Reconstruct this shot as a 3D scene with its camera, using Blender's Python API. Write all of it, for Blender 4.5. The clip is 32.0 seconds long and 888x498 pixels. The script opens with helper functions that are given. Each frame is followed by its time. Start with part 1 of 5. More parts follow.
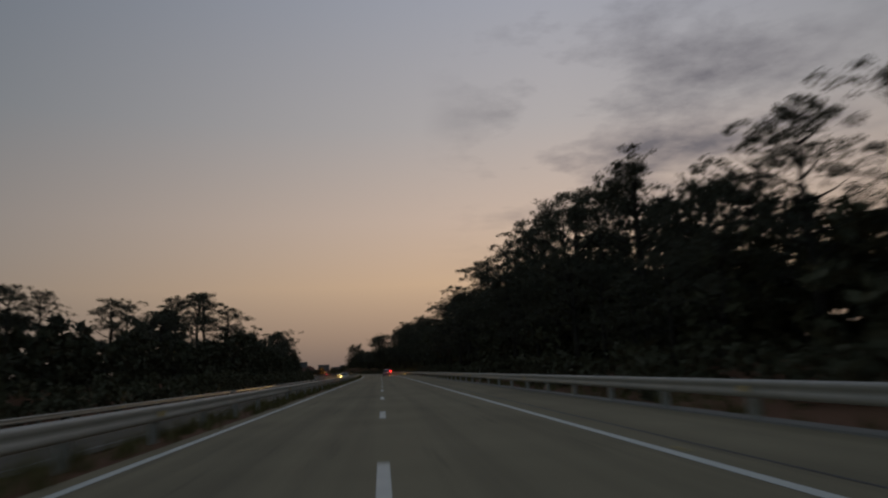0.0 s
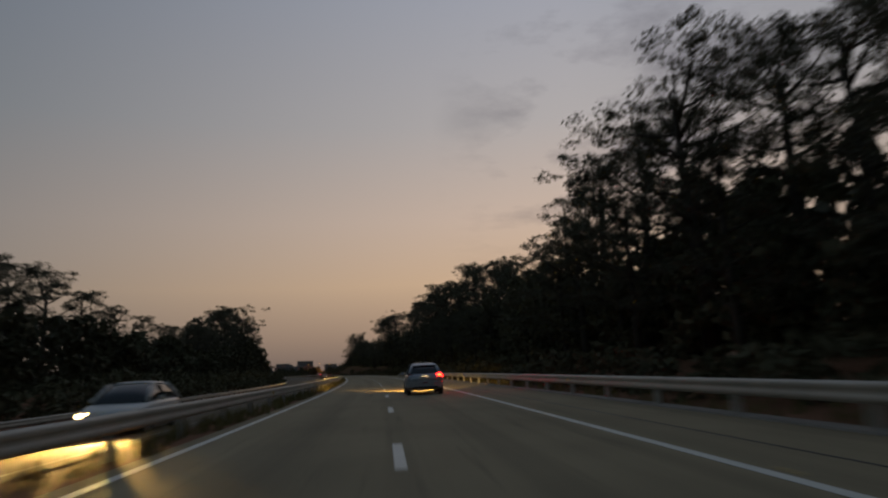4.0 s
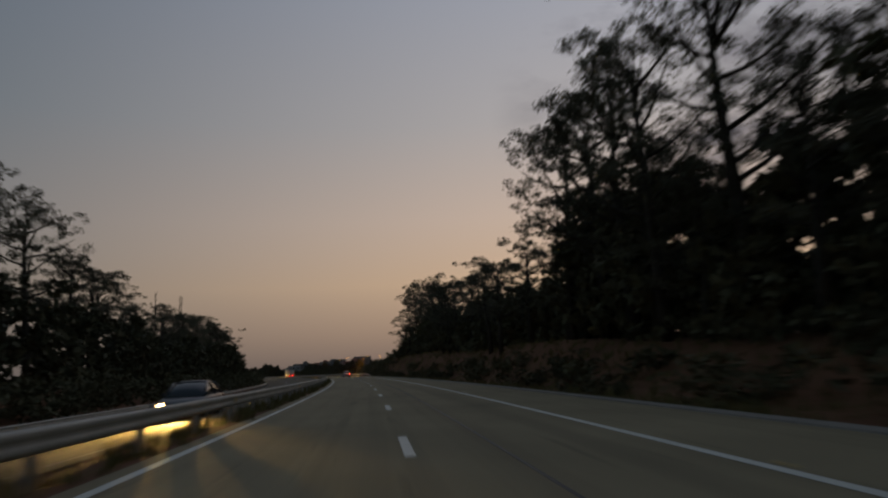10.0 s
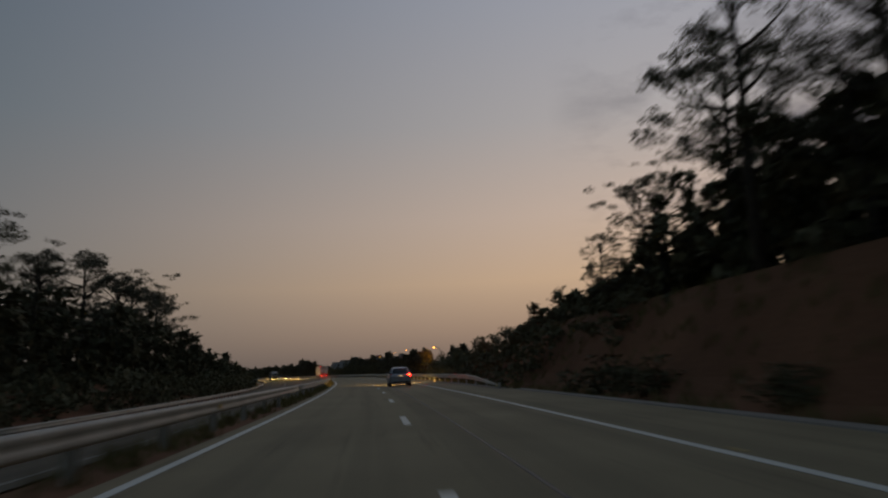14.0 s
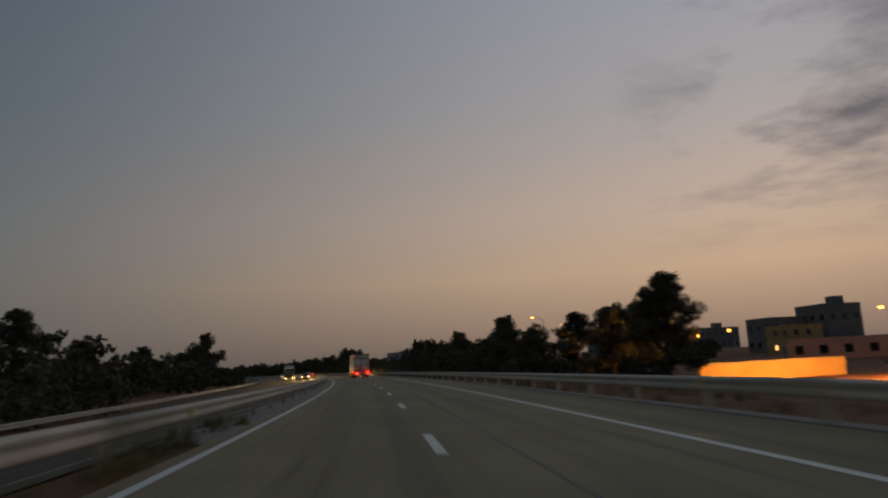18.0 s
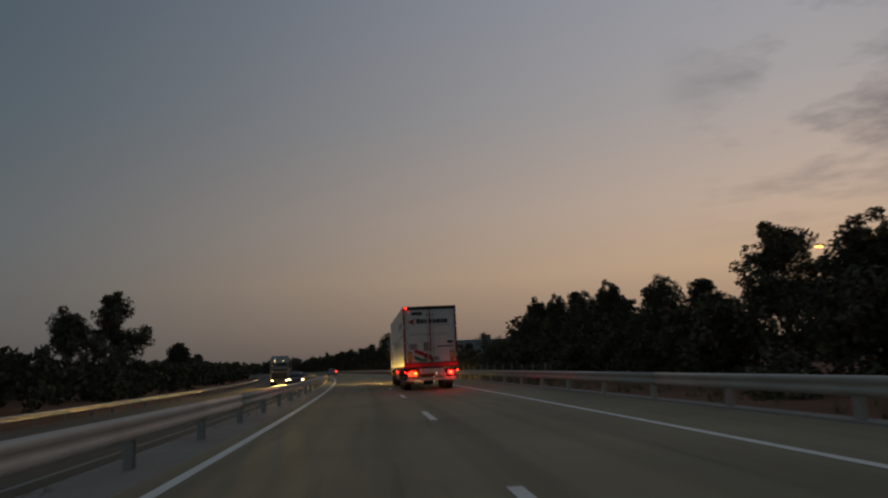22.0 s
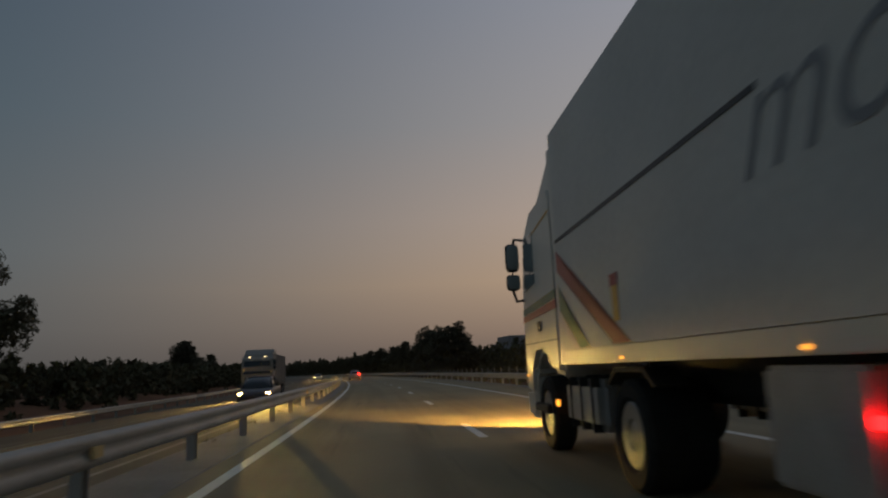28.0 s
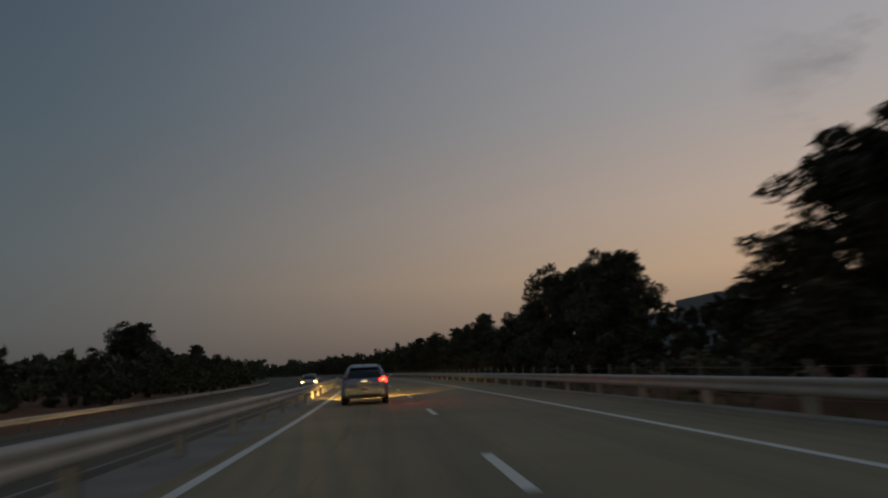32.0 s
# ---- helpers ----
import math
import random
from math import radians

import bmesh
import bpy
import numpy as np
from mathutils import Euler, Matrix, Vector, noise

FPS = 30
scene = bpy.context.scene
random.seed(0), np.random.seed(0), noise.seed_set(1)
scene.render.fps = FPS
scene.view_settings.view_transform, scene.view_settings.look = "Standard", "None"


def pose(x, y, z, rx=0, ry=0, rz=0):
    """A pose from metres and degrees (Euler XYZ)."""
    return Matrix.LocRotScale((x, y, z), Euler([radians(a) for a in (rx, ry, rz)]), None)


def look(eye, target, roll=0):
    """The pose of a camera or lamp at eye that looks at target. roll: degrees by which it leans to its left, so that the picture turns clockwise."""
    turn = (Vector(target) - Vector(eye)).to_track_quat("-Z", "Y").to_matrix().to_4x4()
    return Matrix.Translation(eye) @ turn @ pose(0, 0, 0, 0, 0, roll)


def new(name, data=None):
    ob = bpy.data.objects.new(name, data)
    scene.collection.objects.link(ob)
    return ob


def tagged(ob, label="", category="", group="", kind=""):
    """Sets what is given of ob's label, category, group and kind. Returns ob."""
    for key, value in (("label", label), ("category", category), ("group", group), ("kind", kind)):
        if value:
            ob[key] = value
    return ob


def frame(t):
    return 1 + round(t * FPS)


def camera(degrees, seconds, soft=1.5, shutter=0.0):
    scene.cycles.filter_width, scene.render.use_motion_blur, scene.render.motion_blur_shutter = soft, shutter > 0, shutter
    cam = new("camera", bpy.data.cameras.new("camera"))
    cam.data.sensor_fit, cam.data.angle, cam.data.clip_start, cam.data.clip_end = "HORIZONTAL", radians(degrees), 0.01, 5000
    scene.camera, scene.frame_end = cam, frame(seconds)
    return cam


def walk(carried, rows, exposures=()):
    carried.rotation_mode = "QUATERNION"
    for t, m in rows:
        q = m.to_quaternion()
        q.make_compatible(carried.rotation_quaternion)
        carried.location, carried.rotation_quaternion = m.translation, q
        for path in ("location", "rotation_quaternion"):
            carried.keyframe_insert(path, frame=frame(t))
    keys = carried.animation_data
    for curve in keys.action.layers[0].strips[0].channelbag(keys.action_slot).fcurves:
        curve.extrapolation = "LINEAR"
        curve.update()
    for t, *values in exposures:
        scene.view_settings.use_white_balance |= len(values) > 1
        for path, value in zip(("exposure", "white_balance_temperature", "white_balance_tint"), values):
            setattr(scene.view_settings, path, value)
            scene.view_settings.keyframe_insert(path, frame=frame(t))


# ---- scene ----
# ---------------------------------------------------------------- the road's line
LANE = 3.6
STEP = 2.0
S0 = -700.0


def bend(s):
    """Curvature of the road: straight, then a long bend to the left."""
    pts = ((70, 0.0), (180, 1 / 1800), (430, 1 / 1500), (540, 1 / 1280), (1150, 1 / 1280), (1400, 0.0))
    if s <= pts[0][0]:
        return pts[0][1]
    for (a, ka), (b, kb) in zip(pts, pts[1:]):
        if s <= b:
            return ka + (kb - ka) * (s - a) / (b - a)
    return pts[-1][1]


LINE = [(0.0, S0, 0.0)]
for i in range(2200):
    x, y, a = LINE[-1]
    a2 = a + bend(S0 + (i + 0.5) * STEP) * STEP
    m = (a + a2) / 2
    LINE.append((x - math.sin(m) * STEP, y + math.cos(m) * STEP, a2))


def road(s):
    k = min(max((s - S0) / STEP, 0.0), len(LINE) - 1.001)
    i = int(k)
    w = k - i
    return tuple(p + (q - p) * w for p, q in zip(LINE[i], LINE[i + 1]))


def at(s, u, z=0.0):
    x, y, a = road(s)
    return Vector((x + u * math.cos(a), y + u * math.sin(a), z))


def stand(s, u, z=0.0, turn=0.0, size=1.0):
    """A pose on the road's line: local y runs along it, x to the right."""
    m = Matrix.Translation(at(s, u, z)) @ Matrix.Rotation(road(s)[2] + radians(turn), 4, "Z")
    if isinstance(size, tuple):
        return m @ Matrix.Diagonal((*size, 1))
    return m @ Matrix.Diagonal((size, size, size, 1))


def ramp(x, pts):
    if x <= pts[0][0]:
        return pts[0][1]
    for (a, p), (b, q) in zip(pts, pts[1:]):
        if x <= b:
            return p + (q - p) * (x - a) / (b - a)
    return pts[-1][1]


# ---------------------------------------------------------------- camera and drive
TRUCK_S = 682.5
cam = camera(65.4, 32.0, soft=2.2, shutter=0.5)
PASSING = ((21.6, -36.4), (22, -33.7), (23, -26.9), (24, -20.3), (25, -13.7), (26, -7.6), (26.5, -4.7), (28.5, 8.4), (29, 11.85))


def drive(t):
    """Metres along the road's line at t seconds."""
    if t <= 6:
        return 31.725 * t
    if t <= 19.49:
        return 190.35 + 30.85 * (t - 6)
    if t < 21.6:
        d = t - 19.49
        return 606.52 + 30.85 * d - (30.85 - 6.7) / 2.11 * d * d / 2
    if t <= 29.0:
        return TRUCK_S + ramp(t, PASSING)
    d = t - 29.0
    a = min(d, 0.62)
    return TRUCK_S + 11.85 + 6.3 * a + (29.3 - 6.3) / 0.62 * a * a / 2 + max(0.0, d - 0.62) * 29.3


SIDE = ((0, 0.02), (2, 0.1), (3, 0.0), (6, -0.42), (9, -0.47), (12, -0.36), (14, -0.6), (17, -0.63), (18, -0.85), (20, -1.16), (22, -1.28), (24, -1.56), (26, -1.69), (28.5, -1.62), (30, -1.55), (32, -1.35))
PITCH = ((0, 9.76), (3, 9.75), (7, 9.82), (10, 9.74), (14, 9.82), (17, 9.72), (20, 9.54), (22, 9.5), (24, 9.53), (26, 9.72), (29, 9.8), (32, 9.78))
TURN = ((0, -5.05), (1, -4.7), (3, -4.4), (6, -5.05), (7, -5.05), (9, -5.3), (10, -5.33), (12, -4.9), (14, -5.0), (17, -5.08), (20, -5.3), (22, -5.35), (24, -5.1), (26, -4.75), (29, -4.4), (30, -4.6), (31, -4.5), (32, -4.6))
ROLL = 2.75


def seat(t):
    s = drive(t)
    p = at(s, ramp(t, SIDE), 1.19)
    return pose(p.x, p.y, p.z, 90 + ramp(t, PITCH), ROLL, math.degrees(road(s)[2]) + ramp(t, TURN))


TIMES = [0.5 * i for i in range(39)] + [19.3, 19.5, 19.75, 20, 20.25, 20.5, 20.75, 21, 21.25, 21.5, 21.75, 22, 22.5, 23, 23.5, 24, 24.5, 25, 25.5,
                                        26, 26.5, 27, 27.5, 28, 28.5, 29, 29.15, 29.3, 29.45, 29.6, 29.8, 30, 30.5, 31, 31.5, 32]
walk(cam, [(t, seat(t)) for t in TIMES], exposures=((0, 0.14), (14, 0.08), (20, -0.02), (32, -0.06)))


# ---------------------------------------------------------------- dusk sky
def lin(r, g, b):
    return tuple((c / 255 / 12.92) if c < 10 else ((c / 255 + 0.055) / 1.055) ** 2.4 for c in (r, g, b)) + (1.0,)


world = bpy.data.worlds.new("dusk")
scene.world = world
world.use_nodes = True
wt = world.node_tree
wt.nodes.clear()


def wnode(kind, **values):
    n = wt.nodes.new(kind)
    for k, v in values.items():
        n.inputs[k].default_value = v
    return n


def wmath(op, a, b=None, c=None):
    n = wt.nodes.new("ShaderNodeMath")
    n.operation = op
    for i, v in enumerate((a, b, c)):
        if v is None:
            continue
        if isinstance(v, (int, float)):
            n.inputs[i].default_value = v
        else:
            wt.links.new(v, n.inputs[i])
    return n.outputs[0]


def wramp(fac, stops):
    n = wt.nodes.new("ShaderNodeValToRGB")
    wt.links.new(fac, n.inputs[0])
    e = n.color_ramp.elements
    while len(e) < len(stops):
        e.new(0.5)
    for el, (p, c) in zip(e, stops):
        el.position, el.color = p, lin(*c)
    return n.outputs[0]


def wmix(fac, a, b):
    n = wt.nodes.new("ShaderNodeMix")
    n.data_type = "RGBA"
    for sock, v in ((n.inputs[0], fac), (n.inputs[6], a), (n.inputs[7], b)):
        if isinstance(v, (int, float, tuple)):
            sock.default_value = v
        else:
            wt.links.new(v, sock)
    return n.outputs[2]


coord = wt.nodes.new("ShaderNodeTexCoord").outputs["Generated"]
split = wt.nodes.new("ShaderNodeSeparateXYZ")
wt.links.new(coord, split.inputs[0])
nx, ny, nz = split.outputs
up = wmath("MAXIMUM", nz, 0.0)
flat = wmath("SQRT", wmath("ADD", wmath("MULTIPLY", nx, nx), wmath("MULTIPLY", ny, ny)))
GLOW = radians(16)  # azimuth of the afterglow, to the right of the first heading
toward = wmath("DIVIDE", wmath("ADD", wmath("MULTIPLY", nx, math.sin(GLOW)), wmath("MULTIPLY", ny, math.cos(GLOW))), flat)
away = wmath("ARCCOSINE", wmath("MINIMUM", toward, 0.99999))
near = wnode("ShaderNodeMapRange", **{"From Min": radians(79), "From Max": radians(-7)})
near.interpolation_type = "SMOOTHSTEP"
wt.links.new(away, near.inputs[0])
cool = wramp(up, ((0.0, (75, 74, 73)), (0.07, (86, 89, 90)), (0.17, (85, 95, 100)), (0.34, (74, 89, 99)), (0.5, (67, 82, 95)), (1.0, (70, 84, 99))))
warm = wramp(up, ((0.0, (118, 100, 92)), (0.05, (162, 135, 114)), (0.12, (198, 167, 137)), (0.21, (193, 171, 155)), (0.34, (169, 163, 162)), (0.5, (152, 154, 164)), (1.0, (108, 116, 136))))
clear = wmix(near.outputs[0], cool, warm)
# thin clouds, drawn on a level sheet high above
proj = wt.nodes.new("ShaderNodeCombineXYZ")
deep = wmath("ADD", up, 0.08)
wt.links.new(wmath("DIVIDE", nx, deep), proj.inputs[0])
wt.links.new(wmath("DIVIDE", ny, deep), proj.inputs[1])
cloud = wnode("ShaderNodeTexNoise", Scale=1.3, Detail=8.0, Roughness=0.6)
wt.links.new(proj.outputs[0], cloud.inputs["Vector"])
thick = wnode("ShaderNodeMapRange", **{"From Min": 0.47, "From Max": 0.66})
wt.links.new(cloud.outputs[0], thick.inputs[0])
CLOUDS = radians(24)
beside = wmath("DIVIDE", wmath("ADD", wmath("MULTIPLY", nx, math.sin(CLOUDS)), wmath("MULTIPLY", ny, math.cos(CLOUDS))), flat)
bank = wnode("ShaderNodeMapRange", **{"From Min": 0.94, "From Max": 0.99})
wt.links.new(beside, bank.inputs[0])
high = wnode("ShaderNodeMapRange", **{"From Min": 0.12, "From Max": 0.26})
wt.links.new(up, high.inputs[0])
amount = wmath("MULTIPLY", wmath("MULTIPLY", thick.outputs[0], bank.outputs[0]), wmath("MULTIPLY", high.outputs[0], 0.85))
sky = wmix(amount, clear, lin(90, 88, 96))
bg = wt.nodes.new("ShaderNodeBackground")
wt.links.new(sky, bg.inputs[0])
bg.inputs[1].default_value = 1.0
wt.links.new(bg.outputs[0], wt.nodes.new("ShaderNodeOutputWorld").inputs[0])


# ---------------------------------------------------------------- materials
def material(name, base, rough=0.7, metal=0.0, vary=0.25, scale=3.0, fine=40.0, bump=0.15, glow=None, power=0.0, random_tint=0.0):
    """A painted or natural surface with broad stains, fine grain and relief."""
    m = bpy.data.materials.new(name)
    m.use_nodes = True
    nt = m.node_tree
    b = nt.nodes["Principled BSDF"]
    b.inputs["Roughness"].default_value = rough
    b.inputs["Metallic"].default_value = metal
    b.inputs["Specular IOR Level"].default_value = 0.5 if rough < 0.65 else 0.15
    co = nt.nodes.new("ShaderNodeTexCoord").outputs["Object"]
    n1, n2 = nt.nodes.new("ShaderNodeTexNoise"), nt.nodes.new("ShaderNodeTexNoise")
    n1.inputs["Scale"].default_value, n2.inputs["Scale"].default_value = scale, fine
    n1.inputs["Detail"].default_value = 5
    for n in (n1, n2):
        nt.links.new(co, n.inputs["Vector"])
    mix = nt.nodes.new("ShaderNodeMix")
    mix.data_type = "FLOAT"
    mix.inputs[0].default_value = 0.4
    nt.links.new(n1.outputs[0], mix.inputs[2])
    nt.links.new(n2.outputs[0], mix.inputs[3])
    rampn = nt.nodes.new("ShaderNodeValToRGB")
    rampn.color_ramp.elements[0].position, rampn.color_ramp.elements[1].position = 0.3, 0.7
    rampn.color_ramp.elements[0].color = tuple(c * (1 - vary) for c in base) + (1,)
    rampn.color_ramp.elements[1].color = tuple(min(1, c * (1 + vary)) for c in base) + (1,)
    nt.links.new(mix.outputs[0], rampn.inputs[0])
    col = rampn.outputs[0]
    if random_tint:
        info = nt.nodes.new("ShaderNodeObjectInfo")
        hsv = nt.nodes.new("ShaderNodeHueSaturation")
        mr = nt.nodes.new("ShaderNodeMapRange")
        mr.inputs["To Min"].default_value, mr.inputs["To Max"].default_value = 1 - random_tint, 1 + random_tint
        nt.links.new(info.outputs["Random"], mr.inputs[0])
        nt.links.new(mr.outputs[0], hsv.inputs["Value"])
        nt.links.new(col, hsv.inputs["Color"])
        col = hsv.outputs[0]
    nt.links.new(col, b.inputs["Base Color"])
    if bump:
        bn = nt.nodes.new("ShaderNodeBump")
        bn.inputs["Strength"].default_value = bump
        bn.inputs["Distance"].default_value = 0.02
        nt.links.new(n2.outputs[0], bn.inputs["Height"])
        nt.links.new(bn.outputs[0], b.inputs["Normal"])
    if glow:
        b.inputs["Emission Color"].default_value = (*glow, 1)
        b.inputs["Emission Strength"].default_value = power
    return m


def glass(name, tint, rough=0.03):
    m = bpy.data.materials.new(name)
    m.use_nodes = True
    b = m.node_tree.nodes["Principled BSDF"]
    b.inputs["Base Color"].default_value = (*tint, 1)
    b.inputs["Roughness"].default_value = rough
    b.inputs["Specular IOR Level"].default_value = 0.7
    return m


M = {}
# the yellow of headlight glow is put into the carriageway's base colour
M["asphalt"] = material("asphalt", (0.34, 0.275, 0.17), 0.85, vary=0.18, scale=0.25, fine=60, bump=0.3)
M["old_asphalt"] = material("old_asphalt", (0.15, 0.125, 0.09), 0.9, vary=0.2, scale=0.3, fine=50, bump=0.3)
M["paint_line"] = material("line_paint", (0.78, 0.75, 0.66), 0.6, vary=0.12, scale=2.0, fine=30)
M["zinc"] = material("galvanised_steel", (0.46, 0.43, 0.37), 0.62, 0.3, vary=0.2, scale=1.2, fine=25, bump=0.05)
M["reflector"] = material("reflector", (0.85, 0.62, 0.28), 0.25, vary=0.05, bump=0)
M["soil"] = material("dry_soil", (0.19, 0.092, 0.05), 0.95, vary=0.35, scale=0.15, fine=6, bump=0.6)
M["grass"] = material("dry_grass", (0.2, 0.17, 0.07), 0.9, vary=0.4, scale=0.5, fine=9, bump=0.2)
M["leaf"] = material("eucalyptus_leaf", (0.12, 0.11, 0.072), 0.8, vary=0.3, scale=0.4, fine=3, bump=0, random_tint=0.25)
M["bush_leaf"] = material("bush_leaf", (0.12, 0.108, 0.06), 0.8, vary=0.35, scale=0.5, fine=4, bump=0, random_tint=0.25)
M["bark"] = material("eucalyptus_bark", (0.07, 0.058, 0.045), 0.9, vary=0.4, scale=1.5, fine=12, bump=0.4)
M["concrete"] = material("concrete", (0.3, 0.27, 0.23), 0.9, vary=0.2, scale=0.7, fine=18, bump=0.3)


# ---------------------------------------------------------------- building blocks
def mesh_of(name, verts, faces, mat, smooth=False):
    me = bpy.data.meshes.new(name)
    me.from_pydata(verts, [], faces)
    if mat:
        me.materials.append(mat)
    if smooth:
        me.shade_smooth()
    me.update()
    return me


def child(ob, parent, label=""):
    ob.parent = parent
    if label:
        ob["label"] = label
    return ob


def part(name, bm, mat, parent, label="", smooth=False):
    """Link a bmesh as one mesh object under a thing or a part."""
    me = bpy.data.meshes.new(name)
    bm.to_mesh(me)
    bm.free()
    me.materials.append(mat)
    if smooth:
        me.shade_smooth()
    return child(new(name, me), parent, label)


def thing(name, m, label, category, group="", kind=""):
    ob = new(name)
    ob.empty_display_size = 0.2
    ob.matrix_basis = m
    return tagged(ob, label, category, group, kind)


def box(x0, y0, z0, x1, y1, z1, bevel=0.0, bm=None):
    """A bevelled block between two corners."""
    own = bmesh.new()
    bmesh.ops.create_cube(own, size=1.0)
    for v in own.verts:
        v.co = Vector(((x0 + x1) / 2 + v.co.x * (x1 - x0), (y0 + y1) / 2 + v.co.y * (y1 - y0), (z0 + z1) / 2 + v.co.z * (z1 - z0)))
    if bevel:
        bmesh.ops.bevel(own, geom=own.edges[:], offset=bevel, segments=2, affect="EDGES")
    return own if bm is None else join(bm, own)


def join(bm, other):
    me = bpy.data.meshes.new("tmp")
    other.to_mesh(me)
    other.free()
    bm.from_mesh(me)
    bpy.data.meshes.remove(me)
    return bm


def tube(points, radii, sides=8, bm=None):
    """A tapered tube along points."""
    bm = bm or bmesh.new()
    rings = []
    for i, p in enumerate(points):
        a = Vector(points[max(i - 1, 0)])
        b = Vector(points[min(i + 1, len(points) - 1)])
        q = (b - a).to_track_quat("Z", "Y")
        rings.append([bm.verts.new(Vector(p) + q @ Vector((math.cos(k * math.tau / sides) * radii[i], math.sin(k * math.tau / sides) * radii[i], 0))) for k in range(sides)])
    for r, s in zip(rings, rings[1:]):
        for k in range(sides):
            bm.faces.new((r[k], r[(k + 1) % sides], s[(k + 1) % sides], s[k]))
    bm.faces.new(rings[0][::-1])
    bm.faces.new(rings[-1])
    return bm


def wheel_ring(x0, x1, r_out, r_in, sides=28, bm=None, round_=0.03):
    """A ring about the x axis with rounded shoulders."""
    bm = bm or bmesh.new()
    prof = ((x0 + round_, r_in), (x0, r_in + round_), (x0, r_out - round_), (x0 + round_, r_out), (x1 - round_, r_out), (x1, r_out - round_), (x1, r_in + round_), (x1 - round_, r_in))
    rings = [[bm.verts.new((x, math.cos(k * math.tau / sides) * r, math.sin(k * math.tau / sides) * r)) for x, r in prof] for k in range(sides)]
    n = len(prof)
    for k in range(sides):
        a, b = rings[k], rings[(k + 1) % sides]
        for j in range(n):
            bm.faces.new((a[j], a[(j + 1) % n], b[(j + 1) % n], b[j]))
    return bm


def loft(sections, bm=None, caps=True):
    """A skin over closed sections with equal numbers of points."""
    bm = bm or bmesh.new()
    rings = [[bm.verts.new(p) for p in sec] for sec in sections]
    n = len(rings[0])
    for a, b in zip(rings, rings[1:]):
        for j in range(n):
            bm.faces.new((a[j], a[(j + 1) % n], b[(j + 1) % n], b[j]))
    if caps:
        bm.faces.new(rings[0][::-1])
        bm.faces.new(rings[-1])
    bmesh.ops.recalc_face_normals(bm, faces=bm.faces[:])
    return bm


# ---------------------------------------------------------------- ground and road
LOWER = ((0, 0.02), (180, 0.03), (330, 0.05), (570, 0.05), (660, 0.022), (900, 0.014))


def opposite(s, u):
    """Level of the other carriageway, which falls away to its outer side, most of all along the cutting."""
    return -(0.05 + ramp(s, LOWER)) * (min(-u, 19.0) - 5.0) if u < -5.0 else 0.0


BANK_RIGHT = ((-100, 1.0), (270, 1.2), (325, 1.7), (348, 2.1), (362, 2.9), (400, 3.2), (430, 4.2), (490, 4.4), (545, 0.3), (580, -1.0), (630, -0.6), (700, 0.0), (2000, 0.0))
BANK_LEFT = ((-100, 1.5), (380, 2.0), (520, 2.5), (590, 0.6), (2000, 0.0))
HILL_RIGHT = ((600, 0.0), (690, 0.6), (780, 3.5), (1000, 4.5), (1300, 2.0), (1500, 0.0))


def ease(x, a, b):
    w = min(max((x - a) / (b - a), 0.0), 1.0)
    return w * w * (3 - 2 * w)


def level(s, u):
    bump = 0.12 * noise.noise((s * 0.09, u * 0.2, 0.0)) + 0.5 * noise.noise((s * 0.02, u * 0.03, 4.0)) * ease(abs(u), 20, 60)
    if u >= 0:
        z = -0.03 - 0.3 * ease(u, 6.8, 8.4) + (ramp(s, BANK_RIGHT) + 0.25) * ease(u, ramp(s, ((300, 10), (345, 8.6), (490, 8.6), (530, 10))), ramp(s, ((300, 20), (345, 13.5), (490, 13.5), (530, 20)))) + ramp(s, HILL_RIGHT) * ease(u, 20, 60) * (1 - ease(u, 110, 300))
        return z + bump * ease(u, 6.9, 10)
    z = opposite(s, u) - 0.03 + (ramp(s, BANK_LEFT) + 0.3) * ease(-u, 19.5, 30)
    return z + bump * ease(-u, 19.5, 24)


def sheet(name, s0, s1, ds, us, height, mat):
    n = int((s1 - s0) / ds)
    verts, faces, w = [], [], len(us)
    for i in range(n + 1):
        s = s0 + i * ds
        for u in us:
            verts.append(at(s, u, height(s, u)))
    for i in range(n):
        for j in range(w - 1):
            a = i * w + j
            faces.append((a, a + 1, a + w + 1, a + w))
    me = mesh_of(name, verts, faces, mat)
    uv = me.uv_layers.new(name="lane")
    along = np.array([(us[v % w], s0 + (v // w) * ds) for poly in faces for v in poly], dtype=np.float32)
    uv.data.foreach_set("uv", along.ravel())
    return me


